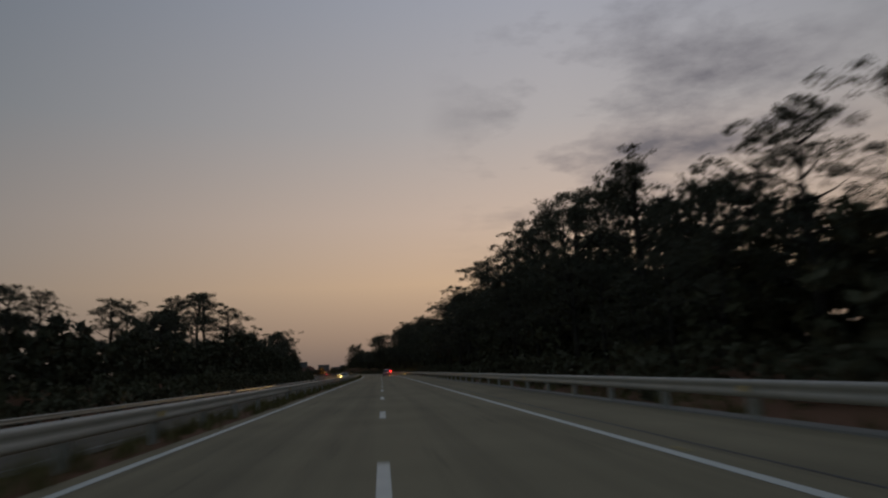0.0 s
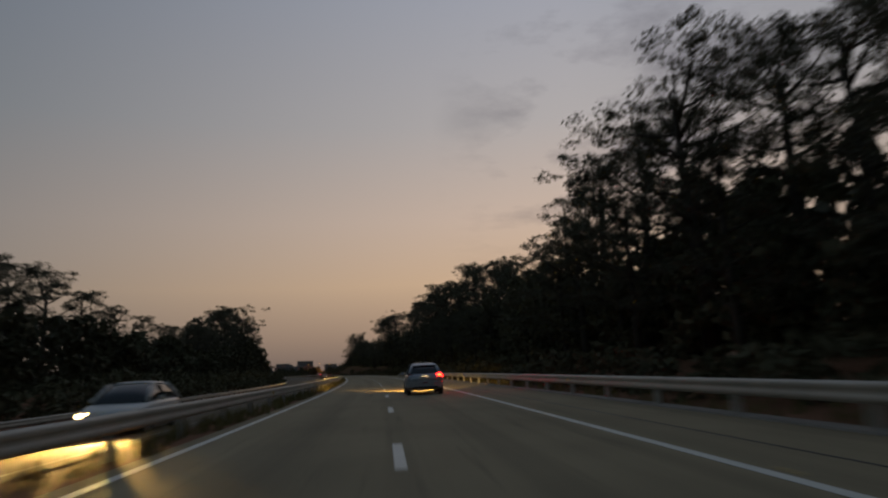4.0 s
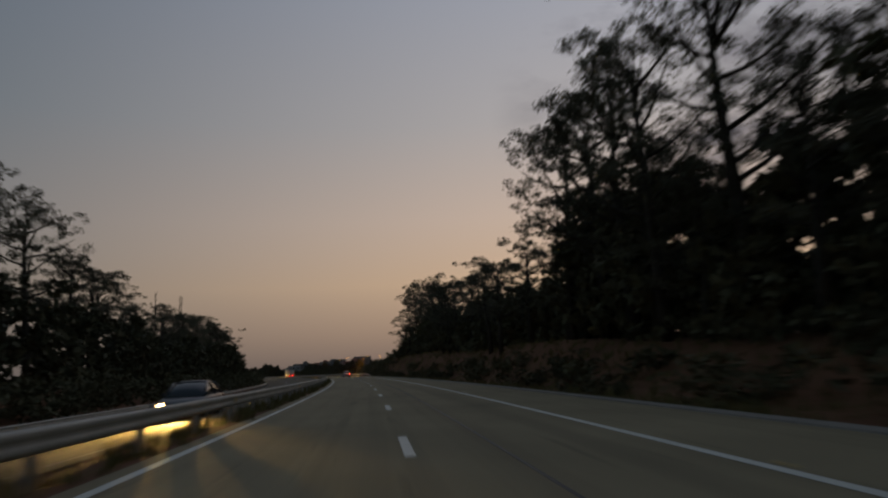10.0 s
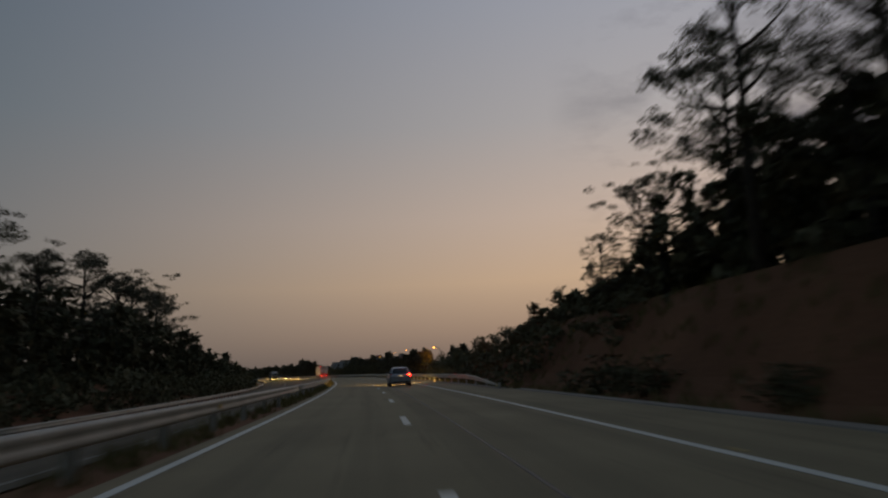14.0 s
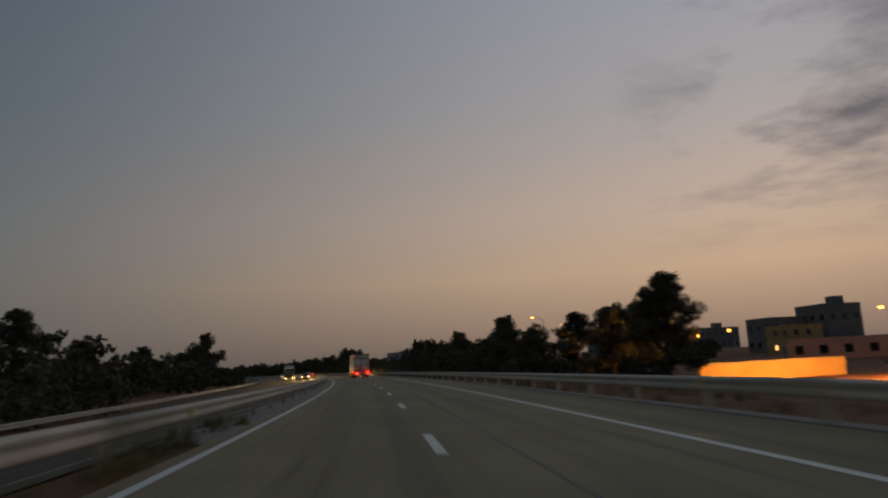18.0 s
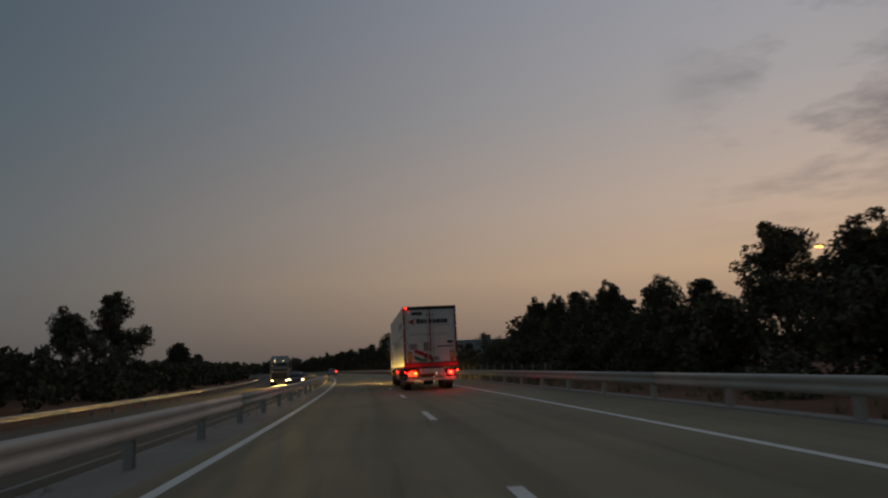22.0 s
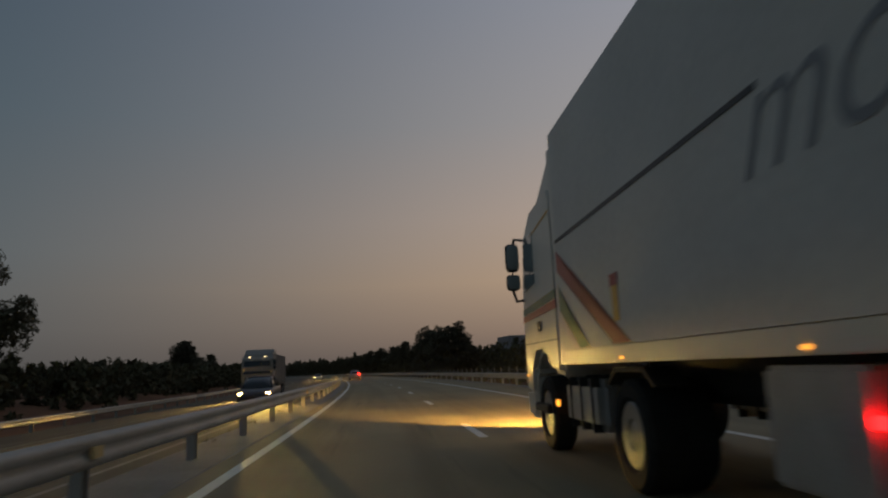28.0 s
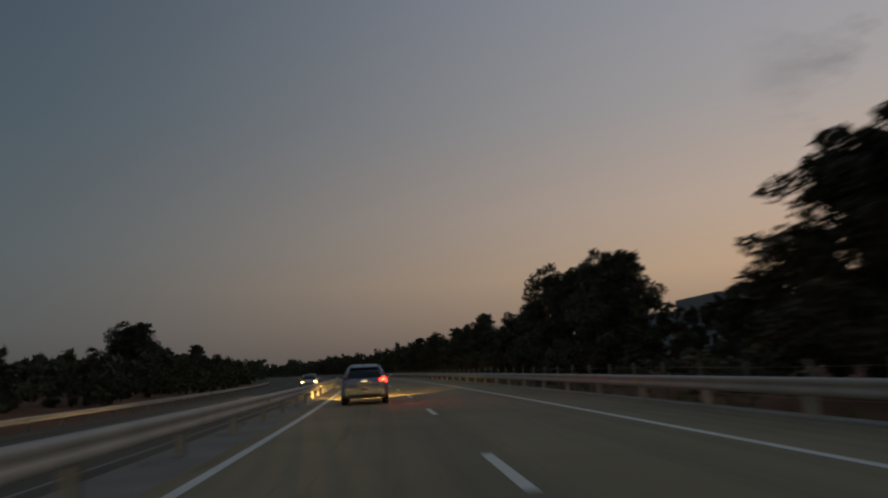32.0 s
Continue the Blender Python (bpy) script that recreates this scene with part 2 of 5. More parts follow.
def worn_asphalt(m, dark):
    """Wheel tracks, long stains and patches that follow the lanes, added over the plain asphalt."""
    nt = m.node_tree
    b = nt.nodes["Principled BSDF"]
    old = b.inputs["Base Color"].links[0].from_socket
    uv = nt.nodes.new("ShaderNodeUVMap")
    uv.uv_map = "lane"

    def streak(su, ss, lo, hi):
        mp = nt.nodes.new("ShaderNodeMapping")
        mp.inputs["Scale"].default_value = (su, ss, 1)
        nt.links.new(uv.outputs[0], mp.inputs[0])
        n = nt.nodes.new("ShaderNodeTexNoise")
        n.inputs["Detail"].default_value = 4
        n.inputs["Scale"].default_value = 1.0
        nt.links.new(mp.outputs[0], n.inputs["Vector"])
        r = nt.nodes.new("ShaderNodeMapRange")
        r.inputs["From Min"].default_value, r.inputs["From Max"].default_value = lo, hi
        nt.links.new(n.outputs[0], r.inputs[0])
        return r.outputs[0]

    col = old
    for su, ss, lo, hi, amount in ((1.3, 0.012, 0.45, 0.75, 0.4), (0.35, 0.05, 0.52, 0.7, 0.25), (3.0, 0.15, 0.6, 0.72, 0.3)):
        f = nt.nodes.new("ShaderNodeMath")
        f.operation = "MULTIPLY"
        f.inputs[1].default_value = amount
        nt.links.new(streak(su, ss, lo, hi), f.inputs[0])
        mix = nt.nodes.new("ShaderNodeMix")
        mix.data_type = "RGBA"
        mix.inputs[7].default_value = (*dark, 1)
        nt.links.new(f.outputs[0], mix.inputs[0])
        nt.links.new(col, mix.inputs[6])
        col = mix.outputs[2]
    nt.links.new(col, b.inputs["Base Color"])


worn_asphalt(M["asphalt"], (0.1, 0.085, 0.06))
worn_asphalt(M["old_asphalt"], (0.06, 0.05, 0.04))
GROUND_U = [-850, -500, -250, -140, -90, -65, -50, -42, -36, -30, -27, -24.5, -22, -20, -19, -12, -5, -4.2, 0, 4, 6.8, 7.5, 8.2, 8.8, 9.4, 10, 11, 12, 13, 14.5, 16, 18, 20, 23, 27, 33, 42, 55, 75, 110, 160, 300, 700, 1600]
ground = tagged(new("ground", sheet("ground", -300, 3400, 10, GROUND_U, level, M["soil"])), "dry brown earth with patchy grass beside the motorway", "ground", kind="structure")
road_us = [-4.05, -3.6, -1.8, 0, 1.8, 3.6, 5.4, 6.6]
carriageway = tagged(new("road", sheet("road", -60, 2400, 6, road_us, lambda s, u: 0.0, M["asphalt"])), "worn asphalt carriageway with two lanes, headlight yellow in its colour", "road", kind="structure")
far_us = [-19.0, -16.6, -13, -9.4, -5.2]
opposite_road = tagged(new("road_opposite", sheet("road_opposite", -60, 2400, 6, far_us, opposite, M["old_asphalt"])), "dark asphalt carriageway of the oncoming traffic", "road", kind="structure")


def strip(name, s0, s1, u0, u1, z, parent, mat, ds=4.0, label="", base=None):
    f = (lambda s, u: z + opposite(s, u)) if base is None else base
    me = sheet(name, s0, s1, ds, [u0, u1], f, mat)
    return child(new(name, me), parent, label)


strip("edge_line", -40, 1700, -3.72, -3.55, 0.006, carriageway, M["paint_line"], label="solid white edge line")
strip("edge_line", -40, 1700, 3.55, 3.72, 0.006, carriageway, M["paint_line"], label="solid white edge line")
# dimmer grey for the edge lines of the oncoming lanes
M["grey_line"] = material("grey_line_paint", (0.3, 0.28, 0.24), 0.8, vary=0.3, scale=2.0, fine=30)
strip("edge_line", -40, 1500, -5.85, -5.72, 0.006, opposite_road, M["grey_line"], label="solid white edge line")
strip("edge_line", -40, 1500, -13.0, -12.85, 0.006, opposite_road, M["grey_line"], label="solid white edge line")
# a dark sealed joint between lane and hard shoulder
M["tar"] = material("sealing_tar", (0.05, 0.045, 0.04), 0.6, vary=0.2, scale=1.0, fine=20)
for s0, s1, u in ((-40, 76, 4.24), (76, 84, 4.3), (84, 92, 4.5), (92, 256, 4.8), (170, 378, 1.3), (378, 650, 1.0)):
    strip("sealed_joint", s0, s1, u, u + 0.06, 0.004, carriageway, M["tar"], label="dark tar-sealed joint")
DASH_AT = 6.4
for i in range(112):
    s = DASH_AT - 23.5 + 11.75 * i
    strip("lane_dash", s, s + 3.0, -0.08, 0.08, 0.006, carriageway, M["paint_line"], ds=1.5)
for i in range(80):
    s = -20 + 11.75 * i
    strip("lane_dash", s, s + 3.0, -9.4, -9.24, 0.006, opposite_road, M["paint_line"], ds=1.5)


# ---------------------------------------------------------------- guard rails
WAVE = ((0.0, 0.72), (-0.055, 0.7), (-0.085, 0.66), (-0.06, 0.6), (-0.035, 0.56), (-0.06, 0.52), (-0.085, 0.46), (-0.055, 0.42), (0.0, 0.395))


def wave_beam(s0, s1, u, face, drop, z_of):
    """A folded steel beam; face is the side (+1 right, -1 left) to which it bulges."""
    prof = [(face * (0.06 - x), z) for x, z in WAVE]
    prof += [(x - face * 0.008, z) for x, z in reversed(prof)]
    secs = []
    n = max(1, int(round((s1 - s0) / 4.0)))
    for i in range(n + 1):
        s = s0 + (s1 - s0) * i / n
        d = drop(s)
        secs.append([at(s, u + x, z * (1 - d) + z_of(s, u)) for x, z in prof])
    return loft(secs)


def guard_rail(label, u, faces, s0, s1, lead=0.0, z_of=lambda s, u: 0.0, spacing=4.0, tail=0.0):
    rail = thing("guard_rail", Matrix.Identity(4), label, "guard rail", "motorway guard rails")

    def drop(s):
        if tail:
            return ramp(s, ((s1 - tail, 0.0), (s1, 0.6)))
        return ramp(s, ((s0, 0.75), (s0 + lead, 0.0))) if lead else 0.0

    s = s0
    while s < s1 - 1:
        e = min(s + 96.0, s1)
        for f in faces:
            part("beam", wave_beam(s, e, u, f, drop, z_of), M["zinc"], rail, smooth=True)
        s = e
    post = bmesh.new()
    for x0, y0, x1, y1 in ((-0.06, -0.08, 0.06, -0.072), (-0.06, 0.072, 0.06, 0.08), (-0.06, -0.072, -0.052, 0.072)):
        box(x0, y0, -0.1, x1, y1, 0.70, 0.0, post)
    box(-0.05, -0.07, 0.42, 0.05, 0.07, 0.69, 0.01, post)
    me = bpy.data.meshes.new("post")
    post.to_mesh(me)
    post.free()
    me.materials.append(M["zinc"])
    eye = mesh_of("rail_reflector", [(x, y, z) for y in (-0.11, 0.11) for x, z in ((-0.02, 0.5), (0.02, 0.5), (0.02, 0.61), (-0.02, 0.61))],
                  [(0, 1, 2, 3), (5, 4, 7, 6), (1, 5, 6, 2), (4, 0, 3, 7), (3, 2, 6, 7), (4, 5, 1, 0)], M["reflector"])
    count = int((s1 - s0) / spacing)
    for i in range(count + 1):
        s = s0 + i * spacing + 0.4
        if s > s1:
            break
        z = z_of(s, u) - 0.55 * drop(s)
        p = child(new("post", me), rail)
        p.matrix_basis = stand(s, u, z)
        if i % 5 == 0 and i < 240:
            for f in faces:
                r = child(new("rail_reflector", eye), rail, "amber reflector")
                r.matrix_basis = stand(s, u + f * 0.16, z)
    return rail


END = 1250.0
guard_rail("galvanised steel guard rail along the median", -4.6, (1,), -5.6, END)
guard_rail("galvanised steel guard rail beside the hard shoulder", 6.75, (-1,), -8, 268, tail=9.0)
guard_rail("galvanised steel guard rail with a sloping end beside the hard shoulder", 6.25, (-1,), 474.8, END, lead=10)
guard_rail("dull steel guard rail on the far edge of the oncoming lanes", -18.6, (1,), -8, 1150, z_of=opposite)
# concrete gutter under the shoulder rail
for s0, s1, u in ((-40, 262, 6.6), (262, 474, 6.5), (474, 1400, 6.1)):
    tagged(new("gutter", sheet("gutter", s0, s1, 6, [u - 0.1, u - 0.06, u + 0.36, u + 0.4], lambda s, v: 0.035 if abs(v - u - 0.15) < 0.22 else -0.05, M["concrete"])), "pale concrete gutter strip beside the hard shoulder", "gutter", kind="structure")
tagged(new("median_strip", sheet("median_strip", 574, 1300, 6, [-5.2, -5.16, -4.06, -4.0], lambda s, v: 0.012 if -5.18 < v < -4.03 else -0.05, M["concrete"])), "pale dusty concrete strip under the median guard rail", "pavement", kind="structure")

# road studs beside the edge lines
stud_me = bpy.data.meshes.new("road_stud")
b = box(-0.06, -0.05, 0.0, 0.06, 0.05, 0.022, 0.008)
b.to_mesh(stud_me)
b.free()
stud_me.materials.append(M["reflector"])
for i in range(58):
    for u in (3.85, -3.85):
        st = tagged(new("road_stud", stud_me), "small amber reflective road stud on the asphalt", "road stud", "road studs")
        st.matrix_basis = stand(6 + 20.8 * i + (3.0 if u > 0 else 0.0), u, 0.0)


# ---------------------------------------------------------------- trees
rng = np.random.default_rng(7)


def leaf_cloud(centres, sizes, per, leaf, flat=0.7, droop=0.0, slim=False):
    """Many small leaf blades scattered in clumps: vertices and faces."""
    c = np.repeat(np.asarray(centres), per, axis=0)
    r = np.repeat(np.asarray(sizes), per)
    n = len(c)
    d = rng.normal(size=(n, 3))
    d /= np.linalg.norm(d, axis=1)[:, None]
    rad = r * rng.uniform(0.25, 1.0, n) ** 0.6
    pos = c + d * rad[:, None] * np.array([1, 1, flat])
    a = rng.normal(size=(n, 3))
    a[:, 2] -= droop
    a /= np.linalg.norm(a, axis=1)[:, None]
    b = np.cross(a, rng.normal(size=(n, 3)))
    b /= np.linalg.norm(b, axis=1)[:, None]
    ln = leaf * rng.uniform(0.6, 1.4, n)[:, None]
    if slim:
        wd = ln * rng.uniform(0.6, 0.95, n)[:, None]
        return np.stack([pos - a * ln, pos + b * wd, pos + a * ln], axis=1).reshape(-1, 3), np.arange(n * 3).reshape(-1, 3)
    wd = ln * rng.uniform(0.3, 0.55, n)[:, None]
    quad = np.stack([pos - a * ln, pos + b * wd, pos + a * ln, pos - b * wd], axis=1).reshape(-1, 3)
    idx = np.arange(n * 4).reshape(-1, 4)
    return quad, idx


def limb_path(p, q, bow):
    p, q = np.array(p), np.array(q)
    mid = (p + q) / 2 + np.array(bow)
    return [tuple(p), tuple((p + 2 * mid) / 3), tuple((q + 2 * mid) / 3), tuple(q)]


def gum_tree(kind, h=20.0, spread=4.5, limbs=9, bare=0.35, per=26, leaf=0.26, dense=1.0):
    """A eucalyptus: leaning trunk, rising limbs, a crown of separate clumps. Returns (wood mesh, crown mesh)."""
    wood = bmesh.new()
    lean = rng.uniform(-0.06, 0.06, 2) * h
    top = (lean[0], lean[1], h * 0.86)
    tr = h * 0.016 + 0.05
    path = [(0, 0, -0.6), (lean[0] * 0.2, lean[1] * 0.2, h * 0.25), (lean[0] * 0.6 + rng.uniform(-.3, .3), lean[1] * 0.6, h * 0.55), top]
    tube(path, [tr * 1.25, tr, tr * 0.65, tr * 0.22], 7, wood)
    cents, sizes = [], []
    for i in range(limbs):
        w = (i + 0.5) / limbs
        z = h * (bare + (0.82 - bare) * w)
        ang = i * 2.4 + rng.uniform(-0.5, 0.5)
        reach = spread * (0.55 + 0.6 * math.sin(math.pi * (0.25 + 0.7 * w))) * rng.uniform(0.7, 1.15)
        k = z / h
        p = (lean[0] * k, lean[1] * k, z)
        q = (p[0] + math.cos(ang) * reach, p[1] + math.sin(ang) * reach, min(z + reach * rng.uniform(0.45, 0.9), h * 0.97))
        tube(limb_path(p, q, (0, 0, -0.12 * reach)), [tr * 0.42, tr * 0.3, tr * 0.2, tr * 0.07], 5, wood)
        big = rng.uniform(1.6, 2.7) * (1.1 - 0.3 * w)
        for dome in range(3):
            c = np.array(q) + rng.normal(size=3) * big * np.array([0.6, 0.6, 0.42])
            r = rng.uniform(0.75, 1.5)
            for j in range(int(4.6 * dense)):
                d = rng.normal(size=3)
                d /= np.linalg.norm(d)
                d[2] = abs(d[2]) * 0.6 - 0.1
                cents.append(list(c + d * r))
                sizes.append(rng.uniform(0.4, 0.66))
        for j in range(6 if w < 0.45 else 2):
            f = rng.uniform(0.45, 1.0)
            cents.append([p[m] + (q[m] - p[m]) * f + rng.normal() * 0.55 for m in range(3)])
            sizes.append(rng.uniform(0.55, 1.0))
    for k in range(5):
        c = (top[0] + rng.normal() * spread * 0.28, top[1] + rng.normal() * spread * 0.28, h * rng.uniform(0.84, 0.93))
        tube(limb_path((lean[0] * 0.7, lean[1] * 0.7, h * 0.7), c, (0, 0, 0.1)), [tr * 0.3, tr * 0.2, tr * 0.12, tr * 0.05], 5, wood)
        for j in range(int(9 * dense)):
            d = rng.normal(size=3)
            d /= np.linalg.norm(d)
            d[2] = abs(d[2]) * 0.75 - 0.1
            cents.append([c[m] + d[m] * 1.6 * rng.uniform(0.7, 1.0) for m in range(3)])
            sizes.append(rng.uniform(0.42, 0.75))
    v, f = leaf_cloud(cents, sizes, per, leaf, 0.66, 0.5, slim=True)
    wm = bpy.data.meshes.new("trunk")
    wood.to_mesh(wm)
    wood.free()
    wm.materials.append(M["bark"])
    wm.shade_smooth()
    cm = mesh_of("crown", v.tolist(), f.tolist(), M["leaf"])
    return wm, cm


def round_tree(lobes, spread, h=20.0, per=105, leaf=0.29):
    """A small full tree: a short trunk, limbs into several lobes, each lobe a cluster of leaf clumps."""
    wood = bmesh.new()
    tube([(0, 0, -0.8), (0.2, 0.1, h * 0.2), (0.1, -0.2, h * 0.45), (0, 0, h * 0.75)], [0.7, 0.5, 0.36, 0.12], 7, wood)
    cents, sizes = [], []
    for i in range(lobes):
        w = i / (lobes - 1)
        z = h * (0.22 + 0.58 * w) + rng.uniform(-1, 1)
        a = i * 2.4 + rng.uniform(-0.4, 0.4)
        d = spread * (0.75 - 0.6 * w ** 2) * rng.uniform(0.7, 1.1)
        c = np.array([math.cos(a) * d, math.sin(a) * d, z])
        tube(limb_path((0, 0, z * 0.55), tuple(c), (0, 0, -0.4)), [0.3, 0.2, 0.13, 0.05], 5, wood)
        big = rng.uniform(2.6, 3.9) * (1.05 - 0.25 * w)
        for j in range(17):
            v = rng.normal(size=3)
            v /= np.linalg.norm(v)
            cents.append(c + v * big * rng.uniform(0.3, 1.0) * np.array([1, 1, 0.85]))
            sizes.append(rng.uniform(0.9, 1.5))
    for j in range(14):
        cents.append(np.array([rng.normal() * 0.9, rng.normal() * 0.9, h * rng.uniform(0.78, 0.96)]))
        sizes.append(rng.uniform(0.7, 1.2))
    v, f = leaf_cloud(cents, sizes, per, leaf, 0.9, 0.3, slim=True)
    wm = bpy.data.meshes.new("trunk")
    wood.to_mesh(wm)
    wood.free()
    wm.materials.append(M["bark"])
    wm.shade_smooth()
    return wm, mesh_of("crown", v.tolist(), f.tolist(), M["leaf"])


def bush(h, w, n, per, leaf, mat):
    cents, sizes = [], []
    for i in range(n):
        a, r, z = rng.uniform(0, math.tau), w * rng.uniform(0, 1) ** 0.6, rng.uniform(0.0, 1.0)
        cap = math.sqrt(max(0.0, 1 - (r / w) ** 2 * 0.7))
        cents.append([math.cos(a) * r, math.sin(a) * r, h * (0.12 + 0.8 * z * cap)])
        sizes.append(rng.uniform(0.16, 0.26) * h)
    v, f = leaf_cloud(cents, sizes, per, leaf, 0.8, 0.0)
    return mesh_of("foliage", v.tolist(), f.tolist(), mat)


GUMS = [gum_tree(i, 20.0, sp * 0.92, lm + 2, ba, 30, 0.135, de) for i, (sp, lm, ba, de) in enumerate((
    (4.6, 10, 0.30, 1.3), (3.8, 9, 0.42, 1.2), (5.4, 11, 0.25, 1.4), (3.2, 8, 0.48, 1.2), (4.8, 9, 0.36, 1.1), (4.2, 12, 0.2, 1.5)))]
GUMS += [round_tree(7, 5.8), round_tree(9, 5.0), round_tree(8, 6.4)]
TALL_LABELS = ("tall dark eucalyptus with a broad open crown beside the motorway", "slender eucalyptus with a high clumped crown", "spreading eucalyptus with rounded dark clumps",
               "thin tall eucalyptus with a bare lower trunk", "ragged eucalyptus with sky showing through its crown", "dense dark eucalyptus leafy to its lower trunk",
               "small dense dark tree with a rounded crown", "compact bushy tree with uneven dark foliage", "broad low tree with a heavy dark crown")
BUSHES = [bush(4.0, 2.6, 40, 22, 0.24, M["bush_leaf"]) for _ in range(4)]
rng = np.random.default_rng(21)
BUSH_LABEL = "dark rounded bush of dense small leaves"


def plant(s, u, h, kind=None, wide=1.0, sink=0.0):
    k = int(rng.integers(6)) if kind is None else kind
    g = h / 20.0
    t = thing("eucalyptus_tree", stand(s, u, level(s, u) - sink, float(rng.uniform(0, 360)), (g * wide, g * wide, g)), TALL_LABELS[k], "tree", "roadside eucalyptus trees")
    for nm, me in zip(("trunk", "crown"), GUMS[k]):
        child(new(nm, me), t)
    return t


def shrub(s, u, h, wide=1.0):
    g = h / 4.0
    b = tagged(new("bush", BUSHES[int(rng.integers(4))]), BUSH_LABEL, "bush", "roadside bushes")
    b.matrix_basis = stand(s, u, level(s, u) - 0.1 * h, float(rng.uniform(0, 360)), (g * wide, g * wide, g))
    return b


RIGHT_TOP = ((-40, 12.5), (24, 12.6), (32, 13.4), (35, 11.5), (40, 12.5), (46, 15.3), (57, 18.4), (70, 20), (92, 19), (103, 20), (107, 16), (112, 18), (125, 20.5), (134, 22), (138, 17.5), (145, 16), (157, 19.5), (171, 21.5), (188, 20), (212, 13.5), (218, 14.5), (224, 16.5), (227, 14.5), (232, 18), (241, 20.5), (275, 20.5), (303, 22), (325, 21), (338, 19),
             (356, 19.5), (364, 19.5), (367, 12), (377, 11), (384, 12.8), (400, 13.6), (416, 14.4), (434, 14.5), (438, 18.5), (452, 20), (462, 18.5), (469, 16.5), (472, 11.5), (483, 9.4), (500, 6.8), (530, 5.0))
NEARER = ((325, 0.0), (350, -7.0), (405, -7.0), (430, -5.6), (482, -5.6), (500, -4.0))
LEFT_TOP = ((0, 10), (85, 11.5), (120, 13), (132, 17.5), (148, 20), (159, 17.5), (167, 14), (180, 13.2), (205, 14.5), (262, 11), (285, 14), (300, 14), (318, 19), (330, 23.6), (345, 23.4), (356, 22), (376, 20.5), (395, 18.5), (412, 18), (428, 14.5), (460, 16), (505, 17.5), (560, 18),
            (575, 14), (592, 10.5), (632, 8.5), (650, 6.0))
rng = np.random.default_rng(4)
# the right-hand wood: a low front row, the tall row behind
s = 14.0
while s < 505:
    top = ramp(s, RIGHT_TOP)
    u = 20 + ramp(s, NEARER) + rng.uniform(-1.2, 2.0)
    plant(s, u, (top - level(s, u)) * rng.uniform(0.9, 1.04), kind=(0, 2, 4, 5)[int(rng.integers(4))] if s > 335 else (0, 2, 5, 5)[int(rng.integers(4))] if s < 130 else None, wide=rng.uniform(0.9, 1.2) * ramp(s, ((410, 1.0), (432, 0.78))))
    if rng.uniform() < 0.75:
        u = 16.5 + ramp(s, NEARER) * 0.35 + rng.uniform(-0.6, 1.2)
        plant(s + 3, u, (top - level(s, u)) * rng.uniform(0.5, 0.68), kind=(0, 2, 5, 5)[int(rng.integers(4))], wide=rng.uniform(1.0, 1.5), sink=0.5)
    s += rng.uniform(5.2, 7.6)
s = 40.0
while s < 575:
    top = ramp(s, LEFT_TOP)
    u = -35 + rng.uniform(-2.0, 2.5)
    plant(s, u, (top - level(s, u)) * rng.uniform(0.88, 1.06), wide=rng.uniform(1.0, 1.4))
    s += rng.uniform(8, 11)


rng = np.random.default_rng(9)
# ---------------------------------------------------------------- woods behind, and low scrub, as masses of foliage
def thicket(name, spots, label, leaf_size, per, mat, wood=False):
    """One mass of foliage: spots are (s, u, height, width)."""
    cents, sizes = [], []
    for s, u, h, w in spots:
        z0 = level(s, u)
        for j in range(int(10 + h * 1.6)):
            a, r, z = rng.uniform(0, math.tau), w * rng.uniform(0, 1) ** 0.6, rng.uniform(0.02, 1)
            r *= 0.6 + 0.6 * math.sin(math.pi * min(1, 0.25 + 0.7 * z))
            p = at(s + math.sin(a) * r, u + math.cos(a) * r)
            cents.append([p.x, p.y, z0 + h * z * 0.96])
            sizes.append(rng.uniform(0.55, 1.0) * (0.5 + 0.06 * h))
    v, f = leaf_cloud(cents, sizes, per, leaf_size, 0.8, 0.2)
    return tagged(new(name, mesh_of(name, v.tolist(), f.tolist(), mat)), label, "foliage", kind="stuff")


def row(s0, s1, u0, u1, gap, tops, lo, hi, w, shift=((0, 0.0), (1, 0.0))):
    out, s = [], s0
    while s < s1:
        u = rng.uniform(u0, u1) + ramp(s, shift)
        out.append((s, u, max(0.8, (ramp(s, tops) - level(s, u)) * rng.uniform(lo, hi)), w * rng.uniform(0.8, 1.3)))
        s += gap * rng.uniform(0.7, 1.3)
    return out


thicket("undergrowth", row(8, 520, 17.0, 21, 2.6, RIGHT_TOP, 0.3, 0.52, 2.2, ((325, 0.0), (350, -3.5), (482, -3.5), (500, -3.0))), "dense dark undergrowth below the eucalyptus trees", 0.36, 22, M["bush_leaf"])
thicket("undergrowth", row(10, 500, 22.0, 24.5, 2.2, RIGHT_TOP, 0.34, 0.54, 2.4, NEARER), "dark saplings and scrub inside the eucalyptus wood", 0.5, 20, M["bush_leaf"])
thicket("undergrowth", row(196, 236, 17.0, 20.5, 1.8, RIGHT_TOP, 0.5, 0.74, 2.2), "tall dark saplings in a gap of the wood", 0.34, 20, M["bush_leaf"])
thicket("undergrowth", row(355, 452, 15.5, 18.5, 1.8, RIGHT_TOP, 0.5, 0.72, 2.0), "dark saplings crowding the top of the cutting", 0.32, 20, M["bush_leaf"])
thicket("woodland", row(136, 505, 25, 31, 4.6, RIGHT_TOP, 0.46, 0.7, 3.4, NEARER), "dark eucalyptus wood behind the roadside trees", 0.72, 16, M["leaf"])
